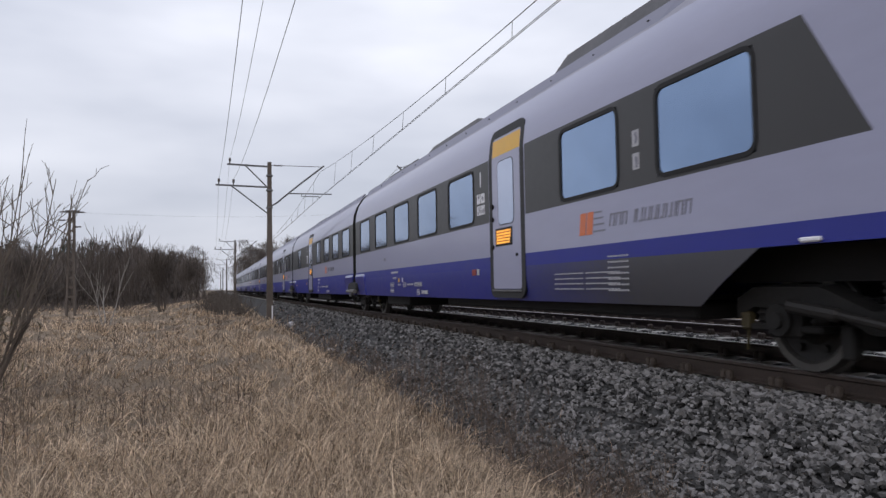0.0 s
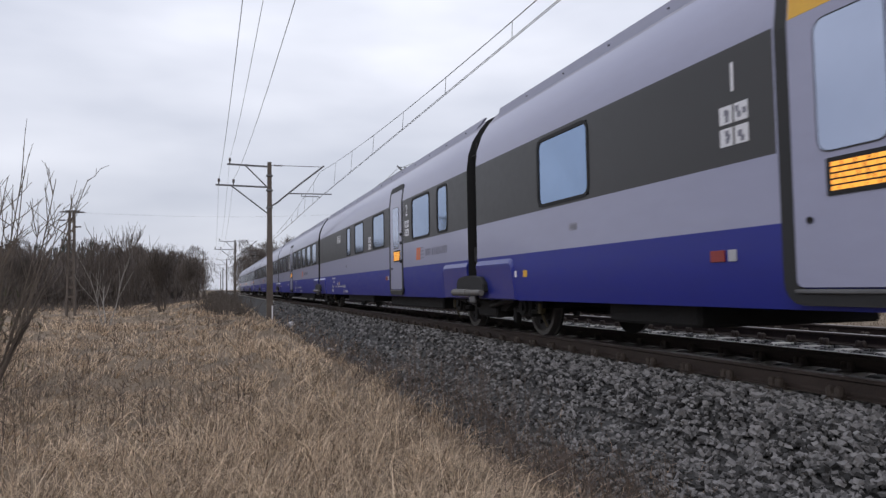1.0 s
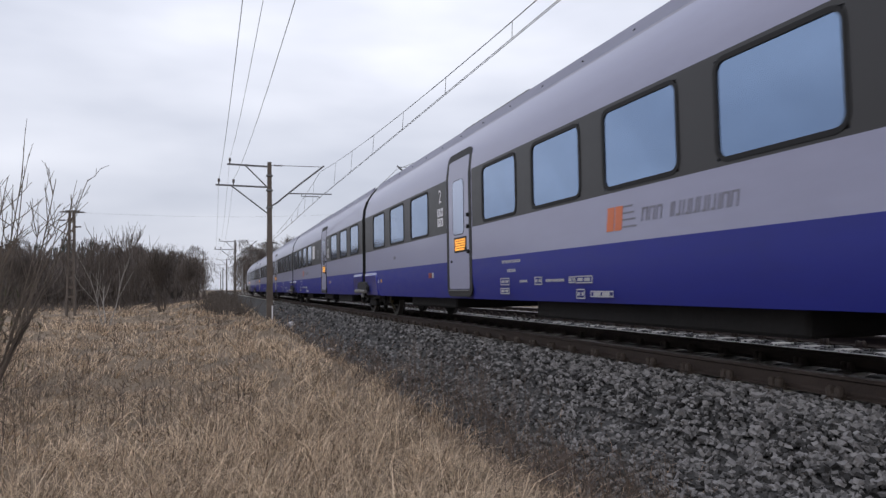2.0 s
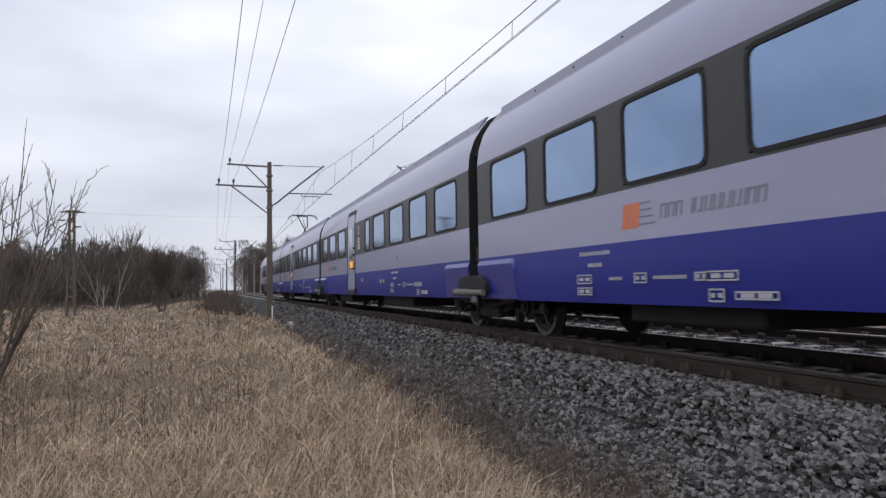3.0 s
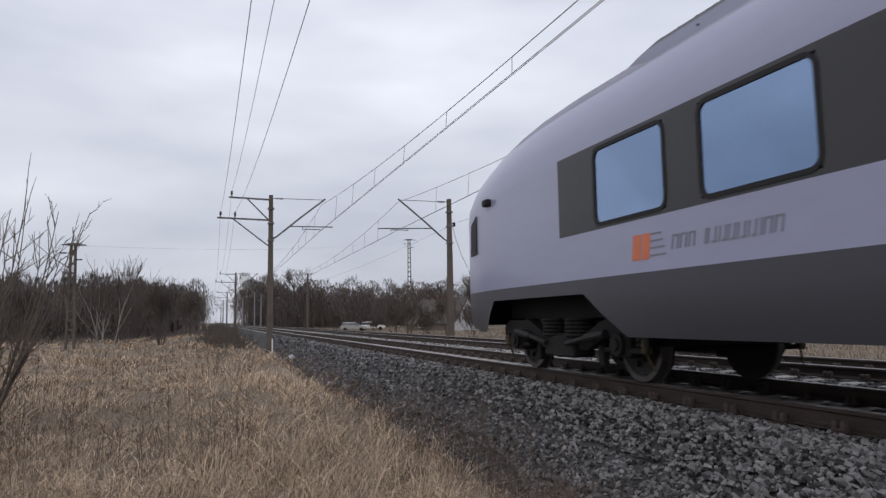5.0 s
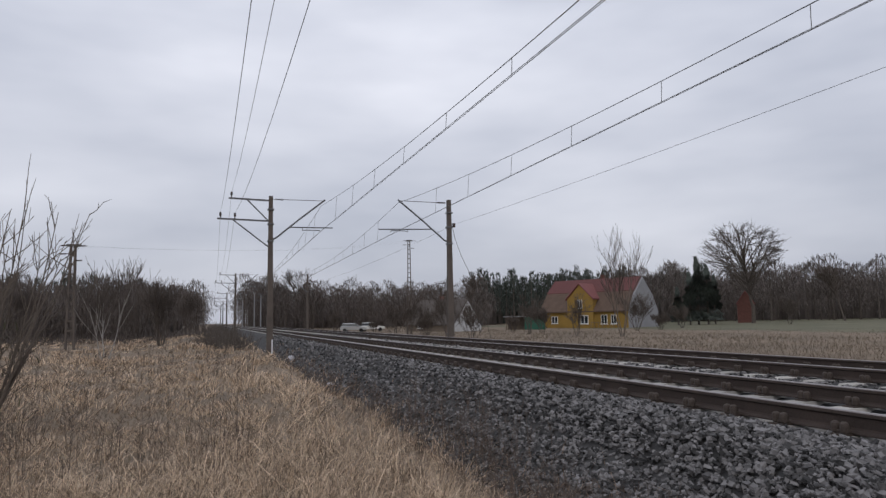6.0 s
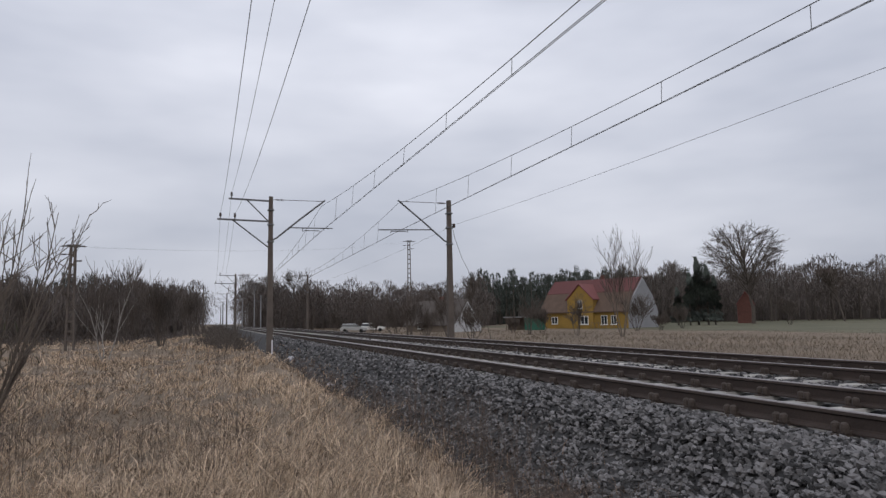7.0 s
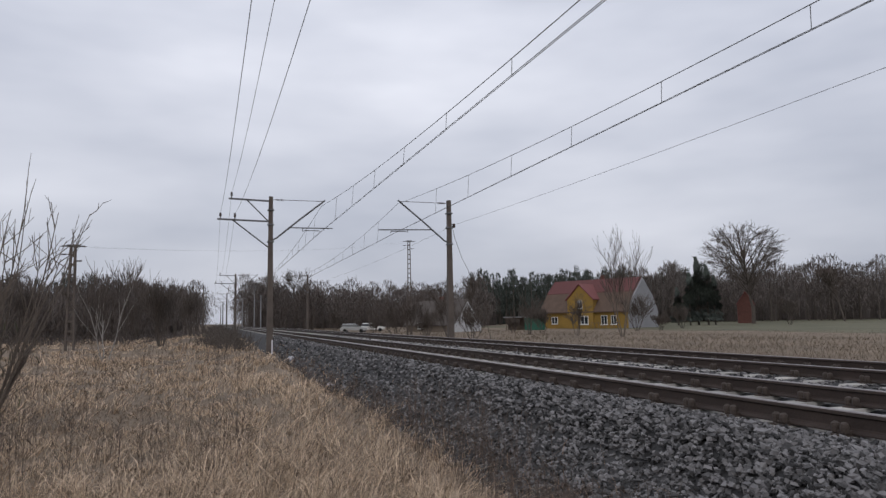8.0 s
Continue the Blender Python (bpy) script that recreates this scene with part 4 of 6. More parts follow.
bm = bmesh.new()
box(bm, 0.08, -0.185, -1.0, 0.15, -0.16, -0.1)
post = bpy.data.objects["catenary_mast.002"]
part("paint_mark", bm, M["mark"], post, "pale painted strip at the mast's foot")
for lx, ly, sz in ((3.0, 28.6, 0.15), (2.82, 17.7, 0.085), (3.02, 28.0, 0.06)):
    q = thing("litter", "crumpled scrap of white litter on the verge", "litter", pose(lx, ly, max(land(lx, ly), bed_height(lx)) + 0.12), "scraps of litter")
    bm = bmesh.new()
    bmesh.ops.create_icosphere(bm, subdivisions=2, radius=sz)
    for vtx in bm.verts:
        vtx.co = Vector((vtx.co.x, vtx.co.y, vtx.co.z * 0.7)) * (1 + 0.45 * noise.noise(vtx.co * 14 + Vector((lx * 3, ly, 0))))
    part("scrap", bm, M["gable_mark"], q)


def sag(a, b, drop, n=16):
    a, b = Vector(a), Vector(b)
    return [a.lerp(b, k / n) - Vector((0, 0, 4 * drop * (k / n) * (1 - k / n))) for k in range(n + 1)]


def overhead(xc, d0, first, label, zc=5.55):
    """Two contact wires, a messenger wire and droppers, span by span."""
    t = thing("overhead_line", label, "overhead line", None, "overhead lines")
    for k in range(-1, 4):
        y0, y1 = d0 + SPAN * k, d0 + SPAN * (k + 1)
        z0, z1 = (0.2, -0.2) if k % 2 else (-0.2, 0.2)
        bm = bmesh.new()
        for off in (-0.02, 0.02):
            tube(bm, [(xc + z0 + off, y0, zc), (xc + z1 + off, y1, zc)], 0.0075, 5)
        part("contact_wire", bm, M["wire"], t)
        bm = bmesh.new()
        mes = sag((xc + z0 * 0.5, y0, 7.0), (xc + z1 * 0.5, y1, 7.0), 1.12, 24)
        tube(bm, mes, 0.010, 5)
        part("messenger_wire", bm, M["wire"], t)
        for i in range(1, 15):
            k = (SPAN - first - 4.05 * i) / SPAN
            if 0.03 < k < 0.97:
                bm = bmesh.new()
                top = Vector((xc + (z0 + (z1 - z0) * k) * 0.5, y0 + SPAN * k, 7.0 - 4 * 1.12 * k * (1 - k)))
                tube(bm, [top, (xc + z0 + (z1 - z0) * k, top.y, zc)], 0.007, 5)
                part("dropper", bm, M["wire"], t)
    return t


overhead(XC, DM, 0.85, "catenary and twin contact wires above the track")
overhead(XC2, DM2, 2.65, "catenary and twin contact wires above the second track", 5.46)
for xx, z, slip in ((1.99, 7.56, 0.14), (1.81, 6.46, 0.3), (2.53, 6.47, 0.28)):
    t = thing("feeder_wire", "thin bare wire strung along the masts", "overhead wire", None, "feeder wires")
    for k in range(-1, 4):
        bm = bmesh.new()
        tube(bm, sag((MAST_X - xx + (slip if k < 0 else 0), DM + SPAN * k, z), (MAST_X - xx, DM + SPAN * (k + 1), z), 1.5), 0.006, 5)
        part("wire_span", bm, M["wire"], t)
t = thing("feeder_wire", "thin bare return wire along the far masts", "overhead wire", None, "feeder wires")
for k in range(-1, 4):
    bm = bmesh.new()
    tube(bm, sag((MAST2_X + 0.33, DM2 + SPAN * k, 5.95), (MAST2_X + 0.33, DM2 + SPAN * (k + 1), 5.95), 0.4), 0.006, 5)
    part("wire_span", bm, M["wire"], t)


# ---- plants ----
M.update(
    straw=shade("dry_straw", (0.205, 0.139, 0.090), 0.85, spread=0.6, scale=0.55, fine=3, bump=0, per="island", tint=(0.50, 0.382, 0.272)),
    straw_low=shade("fallen_grass", (0.19, 0.135, 0.09), 0.9, spread=0.5, scale=0.7, fine=5, bump=0, per="island"),
    straw2=shade("brown_field_grass", (0.155, 0.122, 0.088), 0.9, spread=0.22, scale=0.1, fine=2, bump=0, per="island"),
    weed=shade("withered_weed_stems", (0.095, 0.070, 0.056), 0.9, spread=0.4, scale=1, fine=9, bump=0, per="island"),
    bark=shade("grey_brown_bark", (0.088, 0.072, 0.060), 0.95, spread=0.35, scale=2, fine=18, bump=0.4),
    twig=shade("bare_twigs", (0.088, 0.071, 0.060), 0.95, spread=0.35, scale=0.5, fine=5, bump=0, per="island"),
    birch=shade("pale_birch_bark", (0.30, 0.28, 0.26), 0.85, spread=0.45, scale=3, fine=14, bump=0.2),
    pine=shade("dark_pine_needles", (0.055, 0.066, 0.055), 0.9, spread=0.4, scale=0.3, fine=4, bump=0, per="island"),
    brush=shade("grey_brown_wood_edge", (0.115, 0.095, 0.085), 0.95, spread=0.3, scale=0.08, fine=1.5, bump=0, per="island"),
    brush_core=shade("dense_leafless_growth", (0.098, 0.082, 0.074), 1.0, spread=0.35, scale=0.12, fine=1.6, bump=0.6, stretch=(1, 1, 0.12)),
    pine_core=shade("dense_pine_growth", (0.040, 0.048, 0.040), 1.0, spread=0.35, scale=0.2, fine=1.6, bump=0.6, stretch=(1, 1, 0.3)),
    olive=shade("olive_evergreen_leaves", (0.055, 0.06, 0.025), 0.8, spread=0.4, scale=2, fine=9, bump=0, per="island"),
    russet=shade("russet_dead_grass", (0.15, 0.092, 0.06), 0.9, spread=0.5, scale=0.8, fine=4, bump=0, per="island", tint=(0.30, 0.20, 0.13)),
    whip=shade("pale_brown_whips", (0.13, 0.105, 0.085), 0.9, spread=0.35, scale=2, fine=14, bump=0.2),
)


def blades(name, pos, height, width, material, lean=0.5, seed=1, heads=0.0, comb=None):
    """Bent tapering blades standing at pos, as one mesh."""
    r = np.random.default_rng(seed)
    n = len(pos)
    a = r.uniform(0, 2 * np.pi, n)
    b = a + r.uniform(0.6, 2.2, n) if comb is None else comb + r.normal(0, 1.1, n)
    side = np.stack([np.cos(a), np.sin(a), 0 * a], 1) * (width / 2)[:, None]
    way = np.stack([np.cos(b), np.sin(b), 0 * b], 1)
    lean_by = (r.uniform(0.1, 1.0, n) * lean * height)[:, None]
    up = np.stack([0 * a, 0 * a, height], 1)
    mid = pos + up * 0.6 + way * lean_by * 0.35
    tip = pos + up * (1 - 0.25 * lean * r.uniform(0, 1, n))[:, None] + way * lean_by
    fat = np.where(r.uniform(0, 1, n) < heads, 1.5, 0.75)[:, None]
    v = np.stack([pos - side, pos + side, mid + side * fat, mid - side * fat, tip], 1).reshape(-1, 3)
    k = np.arange(n) * 5
    f = [q for i in k.tolist() for q in ((i, i + 1, i + 2, i + 3), (i + 3, i + 2, i + 4))]
    return solid(name, v.tolist(), f, material)


def polar(n, d0, d1, az0, az1, r):
    d = np.exp(r.uniform(np.log(d0), np.log(d1), n))
    az = np.radians(r.uniform(az0, az1, n))
    return d * np.sin(az), d * np.cos(az), d


def stand(xs, ys):
    return np.array([land(x, y) for x, y in zip(xs.tolist(), ys.tolist())])


# meadow of dry grass beside the line: tussocks of bent blades, and a thin mat between them
def verge(x, y, r):
    return x < 2.4 + 0.016 * np.minimum(y, 40) + 0.18 * np.sin(y * 0.9) + 0.1 * np.sin(y * 2.3) + r.normal(0, 0.16, len(x))


tx, ty, td = polar(9000, 1.9, 85, -36, 50, rng)
keep = verge(tx, ty, rng) & (tx > -40)
tx, ty, td = tx[keep], ty[keep], td[keep]
n_bl = 22
size_t = rng.uniform(0.5, 1.4, len(tx)) * (0.86 + 0.3 * np.sin(tx * 0.8 + 1.2 * np.sin(ty * 0.35)))
idx = np.repeat(np.arange(len(tx)), n_bl)
a = rng.uniform(0, 2 * np.pi, len(idx))
q = np.abs(rng.normal(0, 0.09, len(idx))) * (1 + td[idx] * 0.03)
bx, by = tx[idx] + q * np.cos(a), ty[idx] + q * np.sin(a)
d = td[idx]
h = rng.uniform(0.12, 0.36, len(idx)) * size_t[idx]
comb = rng.normal(0.4, 1.7, len(tx))[idx]
meadow = new("dry_grass", blades("dry_grass", np.stack([bx, by, stand(bx, by) - 0.02], 1), h, np.maximum(0.0036, 0.00068 * d), M["straw"], 2.1, 3, 0.15, comb))
tagged(meadow, "tall matted straw-coloured dry grass covering the verge", "dry grass", kind="stuff")
x, y, d = polar(110000, 1.7, 85, -36, 50, rng)
keep = verge(x, y, rng) & (x > -40)
x, y, d = x[keep], y[keep], d[keep]
mat_ob = new("grass_mat", blades("grass_mat", np.stack([x, y, stand(x, y) - 0.01], 1), rng.uniform(0.04, 0.15, len(x)), np.maximum(0.003, 0.0006 * d), M["straw_low"], 3.0, 5))
tagged(mat_ob, "low brown mat of fallen grass between the tussocks", "dry grass", kind="stuff")

# russet grass that creeps up to the foot of the ballast
x, y, d = polar(26000, 4.0, 40, 0, 40, rng)
keep = np.abs(x - 2.62 - 0.014 * y - rng.normal(0, 0.16, len(x))) < 0.34
x, y, d = x[keep], y[keep], d[keep]
edge_ob = new("russet_grass", blades("russet_grass", np.stack([x, y, np.maximum(stand(x, y), np.array([bed_height(v) for v in x.tolist()])) - 0.02], 1), rng.uniform(0.07, 0.26, len(x)), np.maximum(0.003, 0.0006 * d), M["russet"], 1.9, 12))
tagged(edge_ob, "thin russet dead grass at the foot of the ballast", "dry grass", kind="stuff")

# low brown brambles where the meadow meets the woods
x, y, d = polar(20000, 56, 92, -21, -0.5, rng)
keep = rng.uniform(0, 1, len(x)) < np.clip((d - 54) / 24, 0.05, 1)
x, y, d = x[keep], y[keep], d[keep]
bramble = new("brambles", blades("brambles", np.stack([x, y, stand(x, y) - 0.03], 1), rng.uniform(0.25, 0.95, len(x)) * np.clip((d - 30) / 40, 0.4, 1.2), np.full(len(x), 0.022), M["brush"], 2.2, 14))
tagged(bramble, "low tangled brown brambles along the edge of the woods", "brambles", kind="stuff")

# the verge round and behind the viewer
x, y = rng.uniform(-14, 2.5, 26000), rng.uniform(-16, 4, 26000)
keep = (np.hypot(x, y) > 1.0) & ((np.hypot(x, y) < 2.2) | (np.abs(np.degrees(np.arctan2(x, y)) - 7) > 43))
x, y = x[keep], y[keep]
tagged(new("dry_grass", blades("dry_grass_behind", np.stack([x, y, stand(x, y) - 0.02], 1), rng.uniform(0.08, 0.28, len(x)), np.full(len(x), 0.007), M["straw"], 1.6, 9)), "straw-coloured dry grass on the verge", "dry grass", kind="stuff")

# grass beyond the far track
x, y, d = polar(48000, 14, 190, 8, 54, rng)
keep = (x > XC2 + 2.7 + 0.3 * np.sin(y)) & (x < 62 + rng.normal(0, 3, len(x)))
x, y, d = x[keep], y[keep], d[keep]
h = rng.uniform(0.15, 0.42, len(x)) * np.where(x > 45, 0.4, 1.0)
p = np.stack([x, y, stand(x, y) - 0.03], 1)
far_grass = new("dry_grass", blades("dry_grass_far", p, h, np.maximum(0.005, 0.0005 * d), M["straw2"], 2.4, 4))
tagged(far_grass, "pale dry grass on the field beyond the tracks", "dry grass", kind="stuff")


class Limbs:
    """Collects tapered bars into one mesh."""

    def __init__(self):
        self.v, self.f = [], []

    def bar(self, pts, r0, r1, sides=4):
        o = len(self.v)
        n = len(pts)
        d = (pts[-1] - pts[0]).normalized()
        a = d.orthogonal().normalized()
        b = d.cross(a)
        for i, p in enumerate(pts):
            r = r0 + (r1 - r0) * i / (n - 1)
            for k in range(sides):
                t = 2 * math.pi * k / sides
                self.v.append(tuple(p + (a * math.cos(t) + b * math.sin(t)) * r))
        for i in range(n - 1):
            for k in range(sides):
                j = (k + 1) % sides
                self.f.append((o + i * sides + k, o + i * sides + j, o + (i + 1) * sides + j, o + (i + 1) * sides + k))

    def mesh(self, name, mat):
        return solid(name, self.v, self.f, mat)


def grow(limbs, twigs, r, p, d, length, radius, level, levels, fan, up, least, kids=(4, 6)):
    """One limb, and the smaller ones on it."""
    n = 4 if level == 0 else 3
    pts, q, w = [p.copy()], p.copy(), d.copy()
    for _ in range(n):
        w = (w + Vector((r.uniform(-1, 1), r.uniform(-1, 1), r.uniform(-0.6, 1))) * 0.16 + Vector((0, 0, up * 0.08))).normalized()
        q = q + w * (length / n)
        pts.append(q.copy())
    tip = max(least, radius * (0.5 if level < levels else 0.3))
    (limbs if level <= 1 else twigs).bar(pts, max(radius, least), tip, 6 if level == 0 else 4 if level == 1 else 3)
    if level >= levels:
        return
    for k in range(r.randint(*kids)):
        t = r.uniform(0.35, 1.0) if level else r.uniform(0.4, 1.0)
        i = min(n - 1, int(t * n))
        at = pts[i].lerp(pts[i + 1], t * n - i)
        ax = Vector((r.uniform(-1, 1), r.uniform(-1, 1), r.uniform(-0.2, 0.6))).normalized()
        nd = (w * (1 - fan) + ax * fan + Vector((0, 0, up * 0.25))).normalized()
        grow(limbs, twigs, r, at, nd, length * r.uniform(0.5, 0.78), radius * r.uniform(0.42, 0.6), level + 1, levels, fan, up, least, kids)


def bare_tree(name, label, x, y, height, radius, levels=4, fan=0.55, up=0.5, stems=1, splay=0.15, least=0.006, seed=1, mat="bark", kids=(4, 6), trunk=0.36, crown="crown", category="tree", group=""):
    """A leafless tree: trunk (or several stems) and a crown of limbs and twigs."""
    r = random.Random(seed)
    limbs, twigs = Limbs(), Limbs()
    for k in range(stems):
        a = 2 * math.pi * (k + r.uniform(-0.3, 0.3)) / stems
        s = splay * r.uniform(0.5, 1.2) if stems > 1 else splay * 0.2
        d = Vector((math.cos(a) * s, math.sin(a) * s, 1)).normalized()
        p = Vector((math.cos(a), math.sin(a), 0)) * (0.12 * (stems > 1)) + Vector((0, 0, -0.15))
        grow(limbs, twigs, r, p, d, height * trunk * r.uniform(0.85, 1.1), radius * r.uniform(0.7, 1.1), 0, levels, fan, up, least, kids)
    t = thing(name, label, category, pose(x, y, land(x, y)), group)
    part("trunk", limbs.mesh("trunk", M[mat]), None, t)
    part(crown, twigs.mesh(crown, M["twig"]), None, t, "bare brown twigs")
    return t


def spot(az, d):
    return d * math.sin(radians(az)), d * math.cos(radians(az))


# shrubs and young trees on the near side of the line
x, y = spot(-15.6, 11.8)
shrub = thing("shrub", "leafless shrub with long pale arching whips", "shrub", pose(x, y, land(x, y)))
r9 = random.Random(19)
stems9, twigs9 = Limbs(), Limbs()
for k in range(27):
    a = r9.uniform(0, 6.283) if k % 3 else r9.uniform(-0.7, 0.5)
    out = r9.uniform(0.12, 0.6)
    length = r9.uniform(2.0, 3.75)
    p = Vector((math.cos(a) * 0.12, math.sin(a) * 0.12, -0.1))
    w = Vector((math.cos(a) * out, math.sin(a) * out, 1)).normalized()
    pts = [p]
    for j in range(7):
        w = (w + Vector((r9.gauss(0, 0.05), r9.gauss(0, 0.05), 0.045))).normalized()
        pts.append(pts[-1] + w * length / 7)
    stems9.bar(pts, 0.02, 0.005, 5)
    for j in range(9):
        i = r9.randint(1, 6)
        q = pts[i].lerp(pts[i + 1], r9.random())
        v = (w + Vector((r9.gauss(0, 0.5), r9.gauss(0, 0.5), r9.gauss(0.1, 0.25)))).normalized()
        e = q + v * r9.uniform(0.25, 0.8) * length / 3
        m = q.lerp(e, 0.5) + Vector((0, 0, -0.03))
        twigs9.bar([q, m, e], 0.0085, 0.0035, 3)
        for i2 in range(2):
            q2 = m.lerp(e, r9.random())
            twigs9.bar([q2, q2 + (v + Vector((r9.gauss(0, 0.5), r9.gauss(0, 0.5), 0.3))).normalized() * r9.uniform(0.08, 0.3)], 0.005, 0.003, 3)
part("trunk", stems9.mesh("trunk", M["whip"]), None, shrub)
part("crown", twigs9.mesh("crown", M["whip"]), None, shrub, "fine pale brown twigs")
r5 = random.Random(8)
ol = []
for k in range(3600):
    a, q = r5.uniform(0, 6.28), abs(r5.gauss(0, 0.3))
    ol.append((x - 0.25 + q * math.cos(a), y + q * math.sin(a), land(x, y) + 0.15 + 1.75 * r5.random() ** 1.2))
ev = thing("evergreen_bush", "ragged olive-green evergreen bush in the dry grass", "bush", pose(0, 0, 0))
part("foliage", blades("foliage", np.array(ol), np.random.default_rng(2).uniform(0.06, 0.17, 3600), np.full(3600, 0.014), M["olive"], 1.2, 6), None, ev)
bm = bmesh.new()
tube(bm, [(x - 0.25, y, land(x, y) - 0.1), (x - 0.2, y, land(x, y) + 1.0), (x - 0.3, y, land(x, y) + 1.9)], [0.05, 0.035, 0.01], 6)
part("stem", bm, M["bark"], ev)
for az, d, hh, st, sd, mt, nm in ((-7.5, 38, 4.9, 3, 11, "birch", "young birch with pale stems and bare twigs"), (-3.7, 47, 3.9, 8, 12, "bark", "leafless multi-stemmed bush spreading upwards"),
                                  (-1.8, 60, 3.9, 6, 14, "bark", "leafless bush at the edge of the woods"),
                                  (-5.8, 62, 4.4, 5, 15, "bark", "leafless bush at the edge of the woods"), (-12.6, 40, 4.2, 5, 16, "bark", "leafless bush with thin upright stems")):
    x, y = spot(az, d)
    bare_tree("young_tree" if mt == "birch" else "shrub", nm, x, y, hh, 0.034, 3, 0.4, 0.8, st, 0.35, 0.008, sd, mt, (4, 6), 0.52, "crown", "tree" if mt == "birch" else "shrub")

# brown weeds along the foot of the ballast
x, y, d = polar(6200, 4.2, 45, 0, 36, rng)
keep = np.abs(x - (2.55 + 0.02 * y) - rng.normal(0, 0.3, len(x))) < 0.38
x, y, d = x[keep], y[keep], d[keep]
h = rng.uniform(0.2, 0.62, len(x)) * np.where((y > 6.2) & (y < 10.5), 1.6, 0.8)
weed_pos = np.stack([x, y, stand(x, y)], 1)
r6 = random.Random(21)
wl6 = Limbs()
for (px, py, pz), hh, dd in zip(weed_pos.tolist(), h.tolist(), d.tolist()):
    q = max(0.0022, 0.00028 * dd)
    top = Vector((px + r6.gauss(0, 0.1) * hh, py + r6.gauss(0, 0.1) * hh, pz + hh))
    base = Vector((px, py, pz - 0.02))
    wl6.bar([base, base.lerp(top, 0.5) + Vector((r6.gauss(0, 0.01), r6.gauss(0, 0.01), 0)), top], q, q * 0.6, 3)
    for k in range(5):
        s = base.lerp(top, r6.uniform(0.4, 0.95))
        wl6.bar([s, s + Vector((r6.gauss(0, 0.09), r6.gauss(0, 0.09), r6.uniform(0.04, 0.16)))], q * 0.8, q * 0.4, 3)
weeds = tagged(new("dry_weeds", wl6.mesh("dry_weeds", M["weed"])), "thin brown withered weeds along the foot of the ballast", "weeds", kind="stuff")

# taller brown stalks scattered over the meadow
x, y, d = polar(900, 7, 60, -30, 3, rng)
keep = (x < 1.8) & (np.sin(x * 0.5 + 1) * np.sin(y * 0.33) > -0.1)
x, y, d = x[keep], y[keep], d[keep]
st6 = Limbs()
for px, py, dd in zip(x.tolist(), y.tolist(), d.tolist()):
    hh = r6.uniform(0.3, 0.85)
    q = max(0.0025, 0.00022 * dd)
    base = Vector((px, py, land(px, py) - 0.02))
    top = base + Vector((r6.gauss(0, 0.12) * hh, r6.gauss(0, 0.12) * hh, hh))
    st6.bar([base, base.lerp(top, 0.5), top], q, q * 0.6, 3)
    for k in range(4):
        s = base.lerp(top, r6.uniform(0.45, 1.0))
        st6.bar([s, s + Vector((r6.gauss(0, 0.08), r6.gauss(0, 0.08), r6.uniform(0.03, 0.14)))], q * 1.1, q * 0.5, 3)
tagged(new("dry_stalks", st6.mesh("dry_stalks", M["weed"])), "brown seed stalks standing in the dry meadow", "dry stalks", kind="stuff")

# thicket beside the line, ahead of the mast
brush_l = Limbs()
r7 = random.Random(31)
for k in range(1500):
    clump = r7.choice(((0.9, 42, 1.1), (0.4, 47, 0.9), (1.0, 53, 1.25), (0.2, 60, 1.0), (0.7, 68, 1.3)))
    yy = clump[1] + r7.gauss(0, 2.2)
    xx = clump[0] + r7.gauss(0, 0.6)
    b0 = Vector((xx, yy, land(xx, yy) - 0.05))
    top = b0 + Vector((r7.gauss(0, 0.3), r7.gauss(0, 0.3), r7.uniform(0.3, 1.05) * clump[2]))
    brush_l.bar([b0, b0.lerp(top, 0.5), top], 0.022, 0.010, 3)
tagged(new("thicket", brush_l.mesh("thicket", M["bark"])), "dark leafless thicket beside the railway line", "thicket", kind="stuff")


